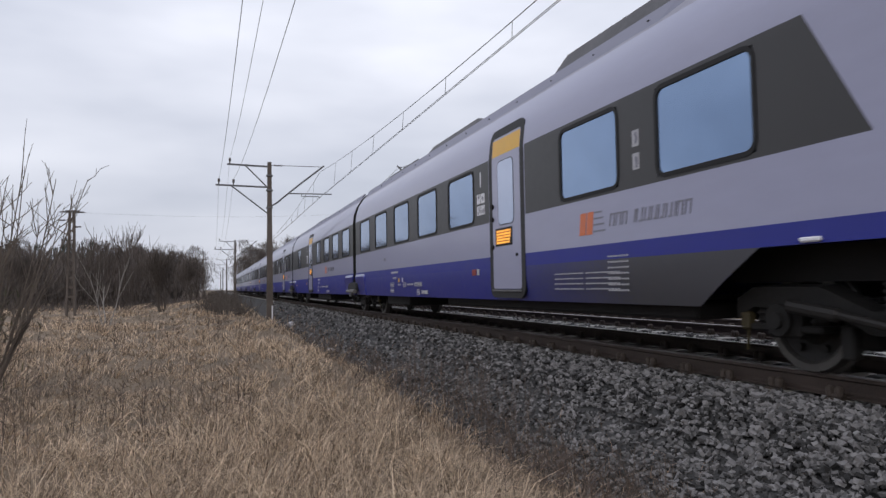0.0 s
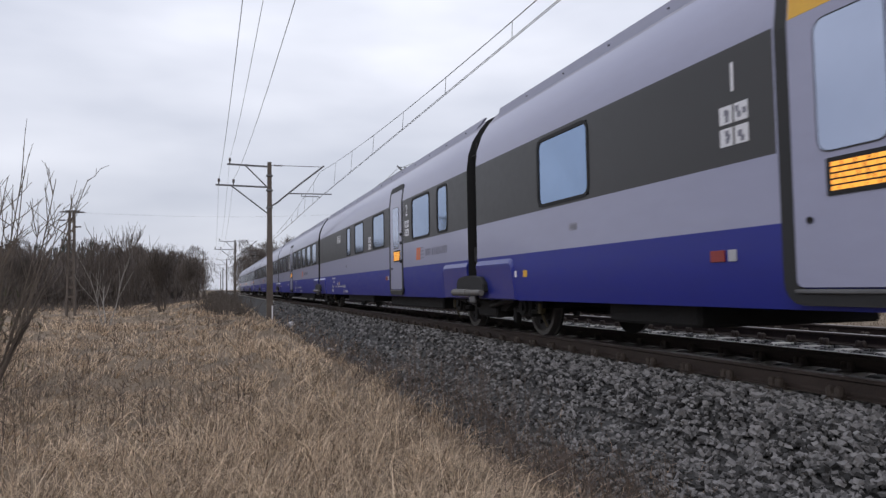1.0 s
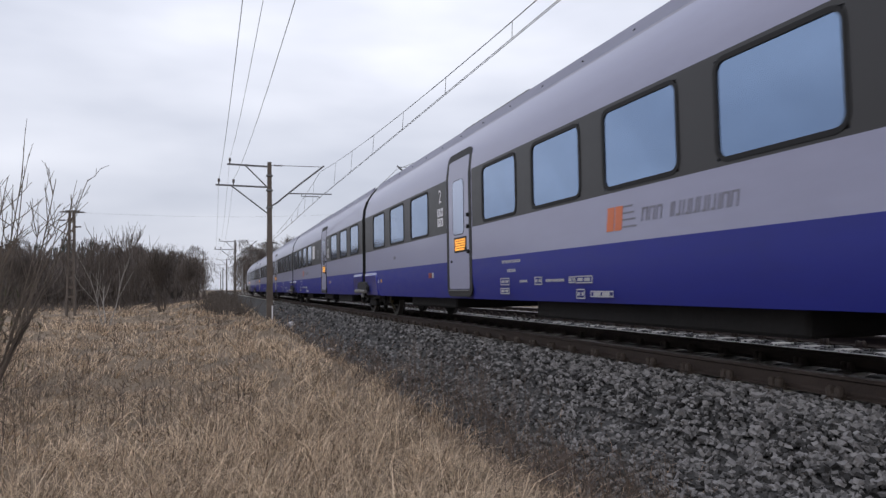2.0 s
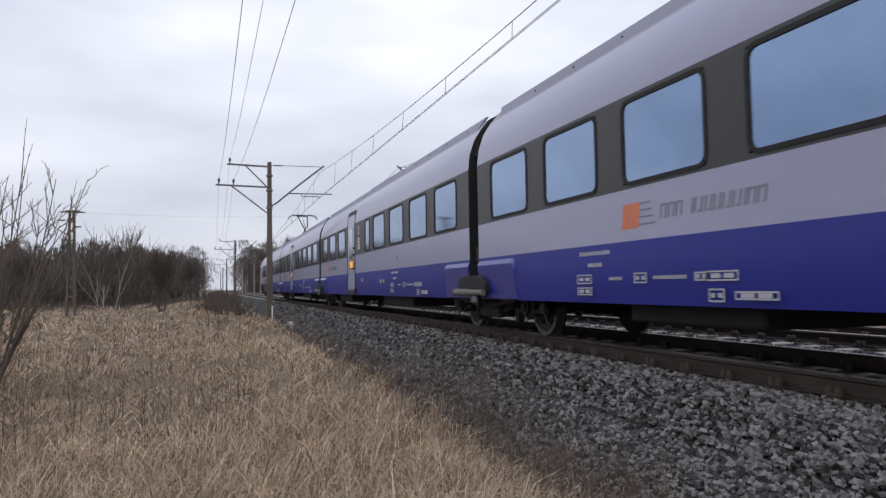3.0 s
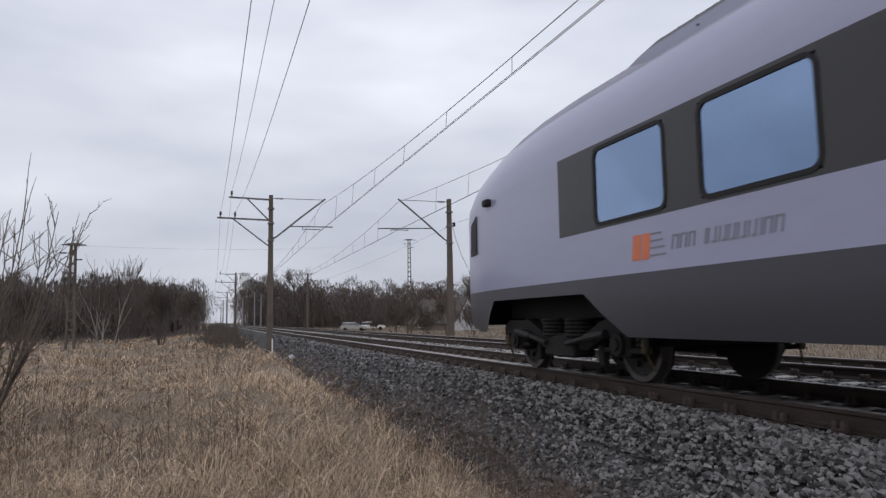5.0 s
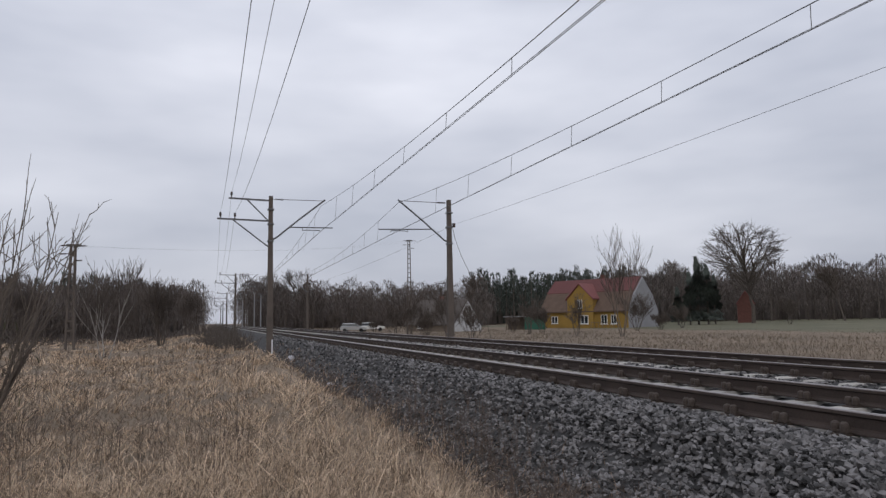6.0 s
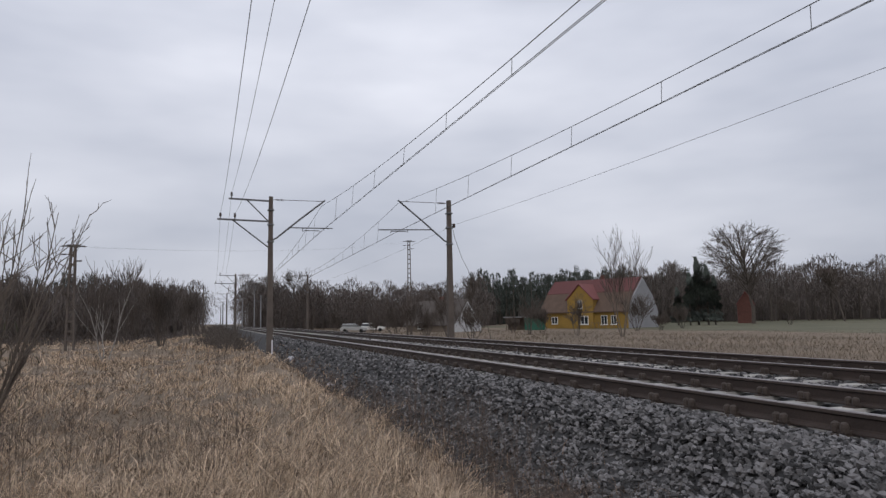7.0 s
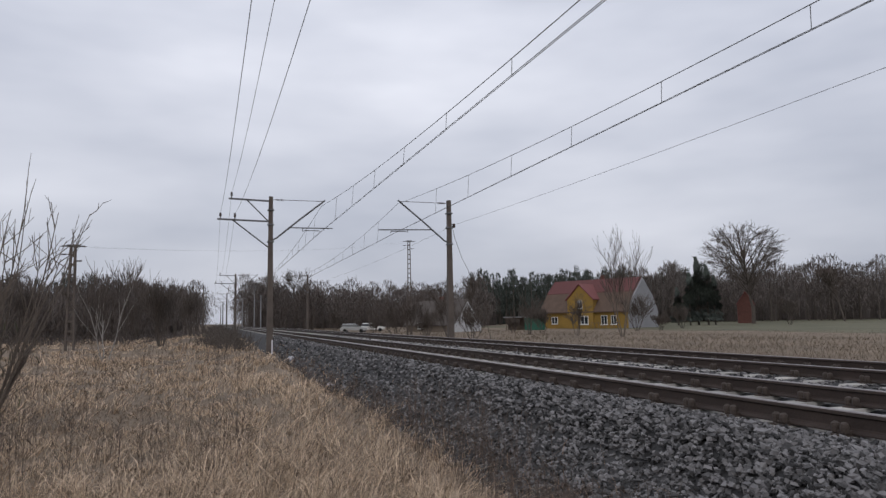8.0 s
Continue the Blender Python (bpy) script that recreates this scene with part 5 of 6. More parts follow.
def woods(name, label, spots, mat, core, twig_n, tw, seed, bank, pines=False):
    """A far wood as one mesh of twigs, with its trunks and dense inner growth. spots: (x, y, height)."""
    r = np.random.default_rng(seed)
    lim = Limbs()
    rr = random.Random(seed)
    allp, allh, allw = [], [], []
    for x, y, hh in spots:
        z = land(x, y)
        lim.bar([Vector((x, y, z - 0.3)), Vector((x + rr.gauss(0, 0.3), y, z + hh * 0.5)), Vector((x + rr.gauss(0, 0.5), y, z + hh * 0.95))], hh * 0.014, hh * 0.003, 4)
        n = twig_n
        if pines:
            t = 0.25 + 0.75 * r.uniform(0, 1, n) ** 0.8
            rad = hh * 0.19 * (1.08 - t) * r.uniform(0.5, 1.15, n) + 0.25
        else:
            t = r.beta(2.0, 1.15, n)
            rad = hh * 0.33 * np.sqrt(np.clip(1 - (2 * t - 0.95) ** 2, 0.06, 1)) * r.uniform(0.55, 1, n)
        a = r.uniform(0, 2 * np.pi, n)
        allp.append(np.stack([x + rad * np.cos(a), y + rad * np.sin(a), z + hh * 0.9 * t], 1))
        allh.append(r.uniform(0.5, 1.2, n) * hh * (0.06 if pines else 0.085))
        allw.append(r.uniform(0.6, 1.4, n) * tw)
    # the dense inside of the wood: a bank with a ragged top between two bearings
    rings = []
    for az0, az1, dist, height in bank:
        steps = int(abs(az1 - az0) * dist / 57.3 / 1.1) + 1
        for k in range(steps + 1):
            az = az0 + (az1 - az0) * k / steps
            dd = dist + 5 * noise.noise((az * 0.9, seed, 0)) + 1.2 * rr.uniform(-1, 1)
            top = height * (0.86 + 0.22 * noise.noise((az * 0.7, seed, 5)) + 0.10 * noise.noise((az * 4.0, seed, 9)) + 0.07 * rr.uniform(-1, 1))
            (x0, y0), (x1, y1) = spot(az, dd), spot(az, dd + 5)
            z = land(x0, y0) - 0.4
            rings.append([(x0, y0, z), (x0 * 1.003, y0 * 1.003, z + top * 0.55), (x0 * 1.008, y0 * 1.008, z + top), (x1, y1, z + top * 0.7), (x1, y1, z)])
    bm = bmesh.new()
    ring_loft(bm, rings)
    ob = new(name, blades(name, np.concatenate(allp), np.concatenate(allh), np.concatenate(allw), M[mat], 1.5, seed + 1))
    tagged(ob, label, "woods", kind="stuff")
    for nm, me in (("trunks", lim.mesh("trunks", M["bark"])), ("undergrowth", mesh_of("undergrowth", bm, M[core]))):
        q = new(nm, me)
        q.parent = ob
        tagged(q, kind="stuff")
    return ob


def scatter(n, az0, az1, d0, d1, h0, h1, seed):
    r = random.Random(seed)
    return [(*spot(r.uniform(az0, az1), r.uniform(d0, d1)), r.uniform(h0, h1)) for _ in range(n)]


left = [(x, y, h) for x, y, h in scatter(230, -20, -2.4, 66, 125, 4.5, 6.8, 41)] + [(x, y, h) for x, y, h in scatter(45, -2.6, -1.0, 95, 240, 5.5, 8.5, 42)]
woods("woods", "dense leafless brown woods bordering the meadow", left, "brush", "brush_core", 430, 0.052, 51, [(-24, -2.2, 92, 5.6)])
ahead = scatter(55, 2.2, 5.2, 170, 290, 10.5, 15, 43) + scatter(190, 5.0, 22, 170, 270, 9, 14, 44)
woods("woods", "leafless grey-brown woods behind the line", ahead, "brush", "brush_core", 420, 0.10, 53, [(2.6, 5.2, 240, 10.5), (5.2, 22.5, 215, 9.5)])
right = scatter(230, 33, 56, 185, 270, 11, 17, 45)
woods("woods", "leafless brown woods beyond the field", right, "brush", "brush_core", 440, 0.11, 55, [(33, 60, 215, 12.0)])
pinewood = scatter(240, 20.5, 39.5, 205, 290, 13, 18.5, 46)
woods("pine_wood", "dark green pine wood behind the houses", pinewood, "pine", "pine_core", 300, 0.18, 57, [(20.5, 40, 245, 12.5)], True)

far_left = scatter(34, -22, -6.5, 112, 142, 8.2, 10.2, 48)
woods("pine_wood", "dark pines standing behind the leafless woods", far_left, "pine", "pine_core", 420, 0.12, 59, [(-24, -7.5, 128, 8.2)], True)

# single trees on the far side
def round_tree(x, y, height, radius, seed, label):
    """A tall leafless tree with a ball-shaped crown of radiating limbs."""
    r = random.Random(seed)
    t = thing("tree", label, "tree", pose(x, y, land(x, y)))
    limbs, twigs = Limbs(), Limbs()
    cz, fork, lean = height - radius * 0.72, height * 0.24, Vector((-1.25, 0.6, 0))
    limbs.bar([Vector((0, 0, -0.3)), Vector((0.1, 0, fork * 0.6)), Vector((-0.3, 0.2, fork)), Vector((-1.0, 0.5, height * 0.62))], height * 0.02, height * 0.006, 8)

    def shell(k, n, low):
        u = low + (1 - low) * (k + 0.5) / n
        a = 2.39996 * k + r.uniform(-0.2, 0.2)
        s = math.sqrt(1 - u * u)
        return Vector((s * math.cos(a), s * math.sin(a), u * 0.72))

    for k in range(34):
        w = shell(k, 34, -0.92)
        up = min(1.0, max(0.0, (w.z / 0.72 + 0.92) / 1.92 + r.gauss(0, 0.12)))
        p = Vector((-0.3 - 0.7 * up, 0.2 + 0.3 * up, fork + (height * 0.6 - fork) * up))
        e = Vector((0, 0, cz)) + lean + w * radius * 0.62
        m = p.lerp(e, 0.5) + Vector((0, 0, -0.06 * radius if w.z < 0.3 else 0.05 * radius)) + Vector((r.gauss(0, 0.3), r.gauss(0, 0.3), 0))
        limbs.bar([p, m, e], height * 0.0065, height * 0.0026, 5)
        for j in range(9):
            q = m.lerp(e, r.uniform(0.0, 1.0))
            v = (w + Vector((r.gauss(0, 0.42), r.gauss(0, 0.42), r.gauss(0.02, 0.35)))).normalized()
            v.z *= 0.72
            e2 = Vector((0, 0, cz)) + lean + v * radius * r.uniform(0.8, 0.98)
            m2 = q.lerp(e2, 0.5) + Vector((r.gauss(0, 0.2), r.gauss(0, 0.2), r.gauss(0, 0.2)))
            twigs.bar([q, m2, e2], 0.045, 0.02, 3)
            for i in range(15):
                b = m2.lerp(e2, r.uniform(-0.4, 1.0))
                twigs.bar([b, b + ((e2 - q).normalized() * 0.8 + Vector((r.gauss(0, 0.5), r.gauss(0, 0.5), r.gauss(0.15, 0.4)))) * r.uniform(0.3, 0.8)], 0.024, 0.013, 3)
    part("trunk", limbs.mesh("trunk", M["bark"]), None, t)
    part("crown", twigs.mesh("crown", M["twig"]), None, t, "dense round crown of bare twigs")


round_tree(*spot(42.05, 148), 20.2, 8.3, 61, "large round-crowned leafless tree on the field's edge")
for k, (az, d) in enumerate(((14.2, 75), (15.4, 82), (16.6, 78), (16.9, 84), (18.6, 72), (23.9, 92), (26.2, 88), (33.6, 92), (35.4, 96), (37.0, 110), (44.5, 130), (12.6, 110), (9.4, 120))):
    x, y = spot(az, d)
    bare_tree("shrub", "brown leafless shrub between the line and the houses", x, y, 3.6 + 1.4 * math.sin(k * 2.1), 0.04, 3, 0.5, 0.6, 6, 0.5, max(0.01, d * 0.00013), 170 + k, "bark", (4, 6), 0.5, "crown", "shrub", "shrubs beyond the tracks")
for az, d, hh, rad, lev, fan, sd, lab, kd, tr in ((7.6, 185, 19, 0.4, 4, 0.6, 63, "broad leafless tree beside the line", (5, 6), 0.35),
                                             (6.2, 190, 19, 0.35, 4, 0.5, 64, "leafless tree beside the line", (4, 6), 0.42),
                                             (18.2, 120, 11.5, 0.16, 4, 0.45, 65, "leafless tree behind the mast", (4, 5), 0.42),
                                             (20.3, 125, 11.5, 0.16, 4, 0.45, 66, "leafless tree behind the mast", (4, 5), 0.42),
                                             (20.7, 62, 3.6, 0.03, 3, 0.5, 67, "small leafless bush at the foot of the embankment", (4, 5), 0.45),
                                             (25.2, 85, 5.5, 0.05, 3, 0.5, 68, "small leafless tree by the fence", (4, 5), 0.45),
                                             (29.0, 70, 4.2, 0.04, 3, 0.5, 69, "small leafless bush in the field", (4, 5), 0.5),
                                             (48.0, 165, 17, 0.25, 4, 0.5, 70, "tall leafless tree at the wood's edge", (4, 6), 0.4)):
    x, y = spot(az, d)
    bare_tree("tree", lab, x, y, hh, rad, lev, fan, 0.35, 1 if hh > 6 else 4, 0.3, max(0.012, d * 0.00016), sd, "bark", kd, tr)

bare_tree("tree", "slender leafless tree in front of the yellow house", *spot(32.5, 67), 8.0, 0.06, 3, 0.36, 0.6, 4, 0.42, 0.010, 77, "whip", (3, 5), 0.58)
bare_tree("shrub", "leafless bush before the white gable", *spot(20.5, 64), 3.4, 0.03, 3, 0.4, 0.6, 5, 0.5, 0.010, 78, "bark", (4, 5), 0.55, "crown", "shrub", "shrubs beyond the tracks")


def spruce(x, y, h, seed, label):
    r = random.Random(seed)
    t = thing("spruce", label, "conifer tree", pose(x, y, land(x, y)), "spruces by the field")
    lim = Limbs()
    lim.bar([Vector((0, 0, -0.2)), Vector((0, 0, h * 0.5)), Vector((0, 0, h * 0.97))], h * 0.018, 0.03, 5)
    part("trunk", lim.mesh("trunk", M["bark"]), None, t)
    n = 1500
    q = np.random.default_rng(seed)
    tt = q.uniform(0.03, 1, n) ** 0.75
    rad = h * 0.21 * (1.02 - tt) * (0.35 + 0.65 * np.sqrt(q.uniform(0, 1, n))) * (1 + 0.25 * np.sin(tt * 38))
    a = q.uniform(0, 6.283, n)
    part("crown", blades("crown", np.stack([rad * np.cos(a), rad * np.sin(a), h * tt], 1), np.full(n, h * 0.055), np.full(n, 0.3), M["pine"], 1.4, seed), None, t)


for az, d, h, sd in ((37.6, 138, 9.5, 1), (38.2, 142, 12.6, 2), (38.9, 140, 11.0, 3), (39.4, 144, 9.0, 4), (36.7, 140, 7.0, 5)):
    spruce(*spot(az, d), h, sd + 80, "dark green spruce standing beside the house")


# ---- houses and things beyond the tracks ----
M.update(
    ochre=shade("ochre_house_render", (0.27, 0.165, 0.035), 0.9, spread=0.22, scale=0.8, fine=12, bump=0.15),
    tile=shade("red_roof_tiles", (0.17, 0.058, 0.055), 0.8, spread=0.3, scale=1.0, fine=9, bump=0.4, per="object"),
    tile2=shade("brown_lower_roof", (0.105, 0.068, 0.048), 0.85, spread=0.3, scale=1.0, fine=9, bump=0.4),
    gable=shade("pale_grey_render", (0.25, 0.25, 0.26), 0.9, spread=0.15, scale=0.7, fine=9, bump=0.15),
    limewash=shade("weathered_limewash", (0.46, 0.46, 0.46), 0.9, spread=0.15, scale=0.8, fine=10, bump=0.1),
    slate=shade("grey_brown_roofing", (0.085, 0.072, 0.064), 0.9, spread=0.3, scale=1, fine=9, bump=0.3),
    frame_w=shade("white_window_frame", (0.72, 0.72, 0.70), 0.5, spread=0.06, bump=0),
    pane=shade("dark_house_glass", (0.03, 0.035, 0.04), 0.08, spread=0.1, bump=0),
    green=shade("green_corrugated_sheet", (0.02, 0.10, 0.065), 0.6, spread=0.2, scale=1, fine=9, bump=0.1),
    brick=shade("red_brick", (0.125, 0.052, 0.04), 0.9, spread=0.3, scale=2, fine=20, bump=0.3),
    silver=shade("silver_car_paint", (0.5, 0.51, 0.52), 0.3, metal=0.3, spread=0.05, bump=0, coat=0.5),
    wood=shade("weathered_timber", (0.14, 0.11, 0.085), 0.9, spread=0.3, scale=2, fine=20, bump=0.3),
)


def prism(bm, x0, x1, sec):
    """Extrudes a section of (y, z) along x."""
    ring_loft(bm, [[(x, y, z) for y, z in sec] for x in (x0, x1)])


def house_window(parent, x, y, z, w, h, turn=0):
    bm = bmesh.new()
    for a, b, c, d in ((-w / 2, -h / 2, w / 2, -h / 2 + 0.08), (-w / 2, h / 2 - 0.08, w / 2, h / 2), (-w / 2, -h / 2 + 0.08, -w / 2 + 0.08, h / 2 - 0.08), (w / 2 - 0.08, -h / 2 + 0.08, w / 2, h / 2 - 0.08), (-0.04, -h / 2 + 0.08, 0.04, h / 2 - 0.08)):
        box(bm, a, -0.06, b, c, 0.04, d)
    win = part("window", bm, M["frame_w"], parent, "white-framed house window", pose(x, y, z, 0, 0, turn))
    bm = bmesh.new()
    box(bm, -w / 2 + 0.02, -0.01, -h / 2 + 0.02, w / 2 - 0.02, 0.02, h / 2 - 0.02)
    part("pane", bm, M["pane"], win)
    bm = bmesh.new()
    box(bm, -w / 2 - 0.1, -0.16, -h / 2 - 0.08, w / 2 + 0.1, 0.0, -h / 2)
    part("sill", bm, M["frame_w"], win)


def yellow_house(x, y, turn):
    L, W, E, R = 17.5, 9.0, 2.9, 8.3
    h = thing("house", "ochre-yellow house with a red roof and a pale gable end", "house", pose(x, y, land(x, y) - 0.1, 0, 0, turn))
    bm = bmesh.new()
    prism(bm, -L / 2, L / 2 - 0.3, [(-W / 2, 0), (W / 2, 0), (W / 2, E), (0, R - 0.25), (-W / 2, E)])
    part("wall", bm, M["ochre"], h, "ochre rendered walls")
    bm = bmesh.new()
    prism(bm, L / 2 - 0.3, L / 2, [(-W / 2, 0), (W / 2, 0), (W / 2, E), (W * 0.32, E + 2.6), (0, R), (-W * 0.32, E + 2.6), (-W / 2, E)])
    part("gable_wall", bm, M["gable"], h, "pale grey rendered gable wall")
    for s in (-1, 1):
        for a, b, mt, nm in ((0.0, 0.52, "tile", "roof_upper"), (0.52, 1.08, "tile2", "roof_lower")):
            bm = bmesh.new()
            p, q = (s * W / 2 * a, R - (R - E) * a + (0.5 if a > 0 else 0)), (s * W / 2 * b * 1.03, R - (R - E) * b + (0.5 if b < 1 else 0.25))
            prism(bm, -L / 2 - 0.35, L / 2 - 0.32, [p, q, (q[0], q[1] + 0.2), (p[0], p[1] + 0.2)])
            part(nm, bm, M[mt], h, "red tiled roof slope" if mt == "tile" else "brown lower roof slope")
    bm = bmesh.new()
    prism(bm, -2.9, 2.2, [(-W / 2 - 0.5, 0), (0.0, 0), (0.0, 5.0), (-W / 2 - 0.5, 5.0)])
    ring_loft(bm, [[(-2.9, yy, 5.0), (2.2, yy, 5.0), (-0.35, yy, 7.4)] for yy in (-W / 2 - 0.5, -0.6)])
    part("front_bay", bm, M["ochre"], h, "ochre gabled front bay")
    for sx in (-1, 1):
        bm = bmesh.new()
        ring_loft(bm, [[(-0.35, yy, 7.42), (-0.35 + sx * 2.8, yy, 4.8), (-0.35 + sx * 2.8, yy, 5.0), (-0.35, yy, 7.64)] for yy in (-W / 2 - 0.75, -0.4)])
        part("bay_roof", bm, M["tile"], h, "dark red gabled bay roof")
    for xx, z, w, hh, yy in ((-0.35, 4.1, 0.95, 1.4, -W / 2 - 0.52), (0.5, 1.5, 1.5, 1.4, -W / 2 - 0.52), (-6.0, 1.5, 1.3, 1.2, -W / 2 - 0.02), (4.0, 1.5, 1.2, 1.5, -W / 2 - 0.02), (5.8, 1.5, 1.0, 1.5, -W / 2 - 0.02)):
        house_window(h, xx, yy, z, w, hh)
    bm = bmesh.new()
    box(bm, 0.2, 0.6, R - 0.6, 0.9, 1.2, R + 0.9, 0.02)
    part("chimney", bm, M["brick"], h, "brick chimney")
    bm = bmesh.new()
    for k in range(8):
        box(bm, 2.6 + k * 0.72, -W / 2 - 1.9, 0.0, 2.66 + k * 0.72, -W / 2 - 1.84, 1.0)
    box(bm, 2.6, -W / 2 - 1.92, 1.0, 7.8, -W / 2 - 1.82, 1.07)
    part("porch_rail", bm, M["wood"], h, "dark wooden porch rail")


yellow_house(*spot(30.7, 124), -64)


def small_house(x, y, turn):
    L, W, E, R = 10.5, 6.2, 1.5, 5.1
    h = thing("house", "small house with a white gable and dark roof", "house", pose(x, y, land(x, y) - 0.3, 0, 0, turn))
    bm = bmesh.new()
    prism(bm, -L / 2, L / 2, [(-W / 2, 0), (W / 2, 0), (W / 2, E), (0, R - 0.15), (-W / 2, E)])
    part("wall", bm, M["wood"], h, "dark timber walls")
    bm = bmesh.new()
    prism(bm, L / 2 + 0.003, L / 2 + 0.2, [(-W / 2, 0), (W / 2, 0), (W / 2, E), (0, R - 0.1), (-W / 2, E)])
    part("gable_wall", bm, M["limewash"], h, "white rendered gable wall")
    for s in (-1, 1):
        bm = bmesh.new()
        prism(bm, -L / 2 - 0.3, L / 2 + 0.25, [(0, R), (s * W / 2 * 1.08, E - 0.3), (s * W / 2 * 1.08, E - 0.12), (0, R + 0.2)])
        part("roof", bm, M["slate"], h, "grey-brown weathered roof slope")
    house_window(h, -2.0, -W / 2 - 0.02, 1.3, 1.0, 1.0)
    house_window(h, L / 2 + 0.22, 0.2, 3.6, 0.8, 1.0, 90)
    bm = bmesh.new()
    box(bm, -1.2, 0.4, R - 0.5, -0.6, 1.0, R + 0.8, 0.02)
    part("chimney", bm, M["brick"], h, "brick chimney")


small_house(*spot(18.15, 113), -62)


def shed(x, y, turn):
    h = thing("shed", "low green corrugated shed with an open bay and pale roof", "shed", pose(x, y, land(x, y), 0, 0, turn))
    bm = bmesh.new()
    box(bm, -0.1, -1.2, 0, 3.0, 1.2, 1.95)
    part("wall", bm, M["green"], h)
    bm = bmesh.new()
    box(bm, -3.0, 1.0, 0, -0.1, 1.2, 1.95)
    part("back_wall", bm, M["wood"], h, "grey boards at the back of the open bay")
    for px in (-3.0, -1.6):
        bm = bmesh.new()
        box(bm, px, -1.2, 0, px + 0.12, -1.08, 1.95)
        part("post", bm, M["wood"], h, "timber post of the open bay")
    for k in range(12):
        bm = bmesh.new()
        box(bm, 0.02 + k * 0.25, -1.24, 0.05, 0.12 + k * 0.25, -1.203, 1.9)
        part("rib", bm, M["green"], h)
    bm = bmesh.new()
    ring_loft(bm, [[(-3.4, yy, z), (3.3, yy, z), (3.3, yy, z + 0.12), (-3.4, yy, z + 0.12)] for yy, z in ((-1.5, 2.02), (1.5, 1.96))])
    part("roof", bm, M["gable"], h, "pale sheet roof")


shed(*spot(24.9, 112), -30)


def parked_car(x, y, turn, mat, label):
    """An estate car: body, glazed cabin, wheels, lamps."""
    c = thing("car", label, "car", pose(x, y, land(x, y), 0, 0, turn), "parked cars")
    bm = bmesh.new()
    prof = [(-2.1, 0.35, 0.8), (-2.2, 0.45, 0.85), (-2.15, 0.8, 0.86), (-1.2, 0.95, 0.88), (1.9, 0.98, 0.88), (2.15, 0.75, 0.85), (2.15, 0.4, 0.82)]
    ring_loft(bm, [[(s * w * k, yy, z) for yy, z, w in prof] for s, k in ((-1, 1), (-1, 0.9), (1, 0.9), (1, 1))])
    bmesh.ops.bevel(bm, geom=list(bm.edges), offset=0.04, segments=1, affect="EDGES")
    part("body", bm, M[mat], c)
    bm = bmesh.new()
    ring_loft(bm, [[(-w, a, z), (w, a, z), (w, b, z), (-w, b, z)] for z, w, a, b in ((0.94, 0.82, -1.15, 2.0), (1.4, 0.66, -0.35, 1.75))])
    part("cabin_glass", bm, M["pane"], c, "dark car windows")
    bm = bmesh.new()
    ring_loft(bm, [[(-w, a, z), (w, a, z), (w, b, z), (-w, b, z)] for z, w, a, b in ((1.4, 0.68, -0.38, 1.78), (1.48, 0.58, -0.2, 1.6))])
    part("car_roof", bm, M[mat], c)
    for s in (-1, 1):
        for yy in (-1.35, 1.35):
            bm = bmesh.new()
            disc(bm, (0, 0, 0), 0.32, s * 0.68, s * 0.89, 16)
            wh = part("wheel", bm, M["rubber"], c, "", pose(0, yy, 0.32))
            bm = bmesh.new()
            disc(bm, (0, 0, 0), 0.19, s * 0.89, s * 0.9, 12)
            part("rim", bm, M["wheel"], wh)
        bm = bmesh.new()
        box(bm, s * 0.6 - 0.15, -2.2, 0.62, s * 0.6 + 0.15, -2.17, 0.75)
        part("headlight", bm, M["mark"], c)


parked_car(*spot(10.9, 118), 72, "silver", "silver estate car parked beyond the tracks")
parked_car(*spot(12.4, 123), 80, "frame_w", "white estate car parked beyond the tracks")


def outbuilding(x, y):
    h = thing("outbuilding", "narrow red brick outbuilding behind a tree", "outbuilding", pose(x, y, land(x, y), 0, 0, -130))
    bm = bmesh.new()
    prism(bm, -1.5, 1.5, [(-1.6, 0), (1.6, 0), (1.6, 4.0), (0, 6.4), (-1.6, 4.0)])
    part("wall", bm, M["brick"], h)
    for s in (-1, 1):
        bm = bmesh.new()
        prism(bm, -1.6, 1.6, [(0, 6.4), (s * 1.8, 3.7), (s * 1.8, 3.9), (0, 6.6)])
        part("roof", bm, M["tile"], h)


outbuilding(*spot(41.55, 158))


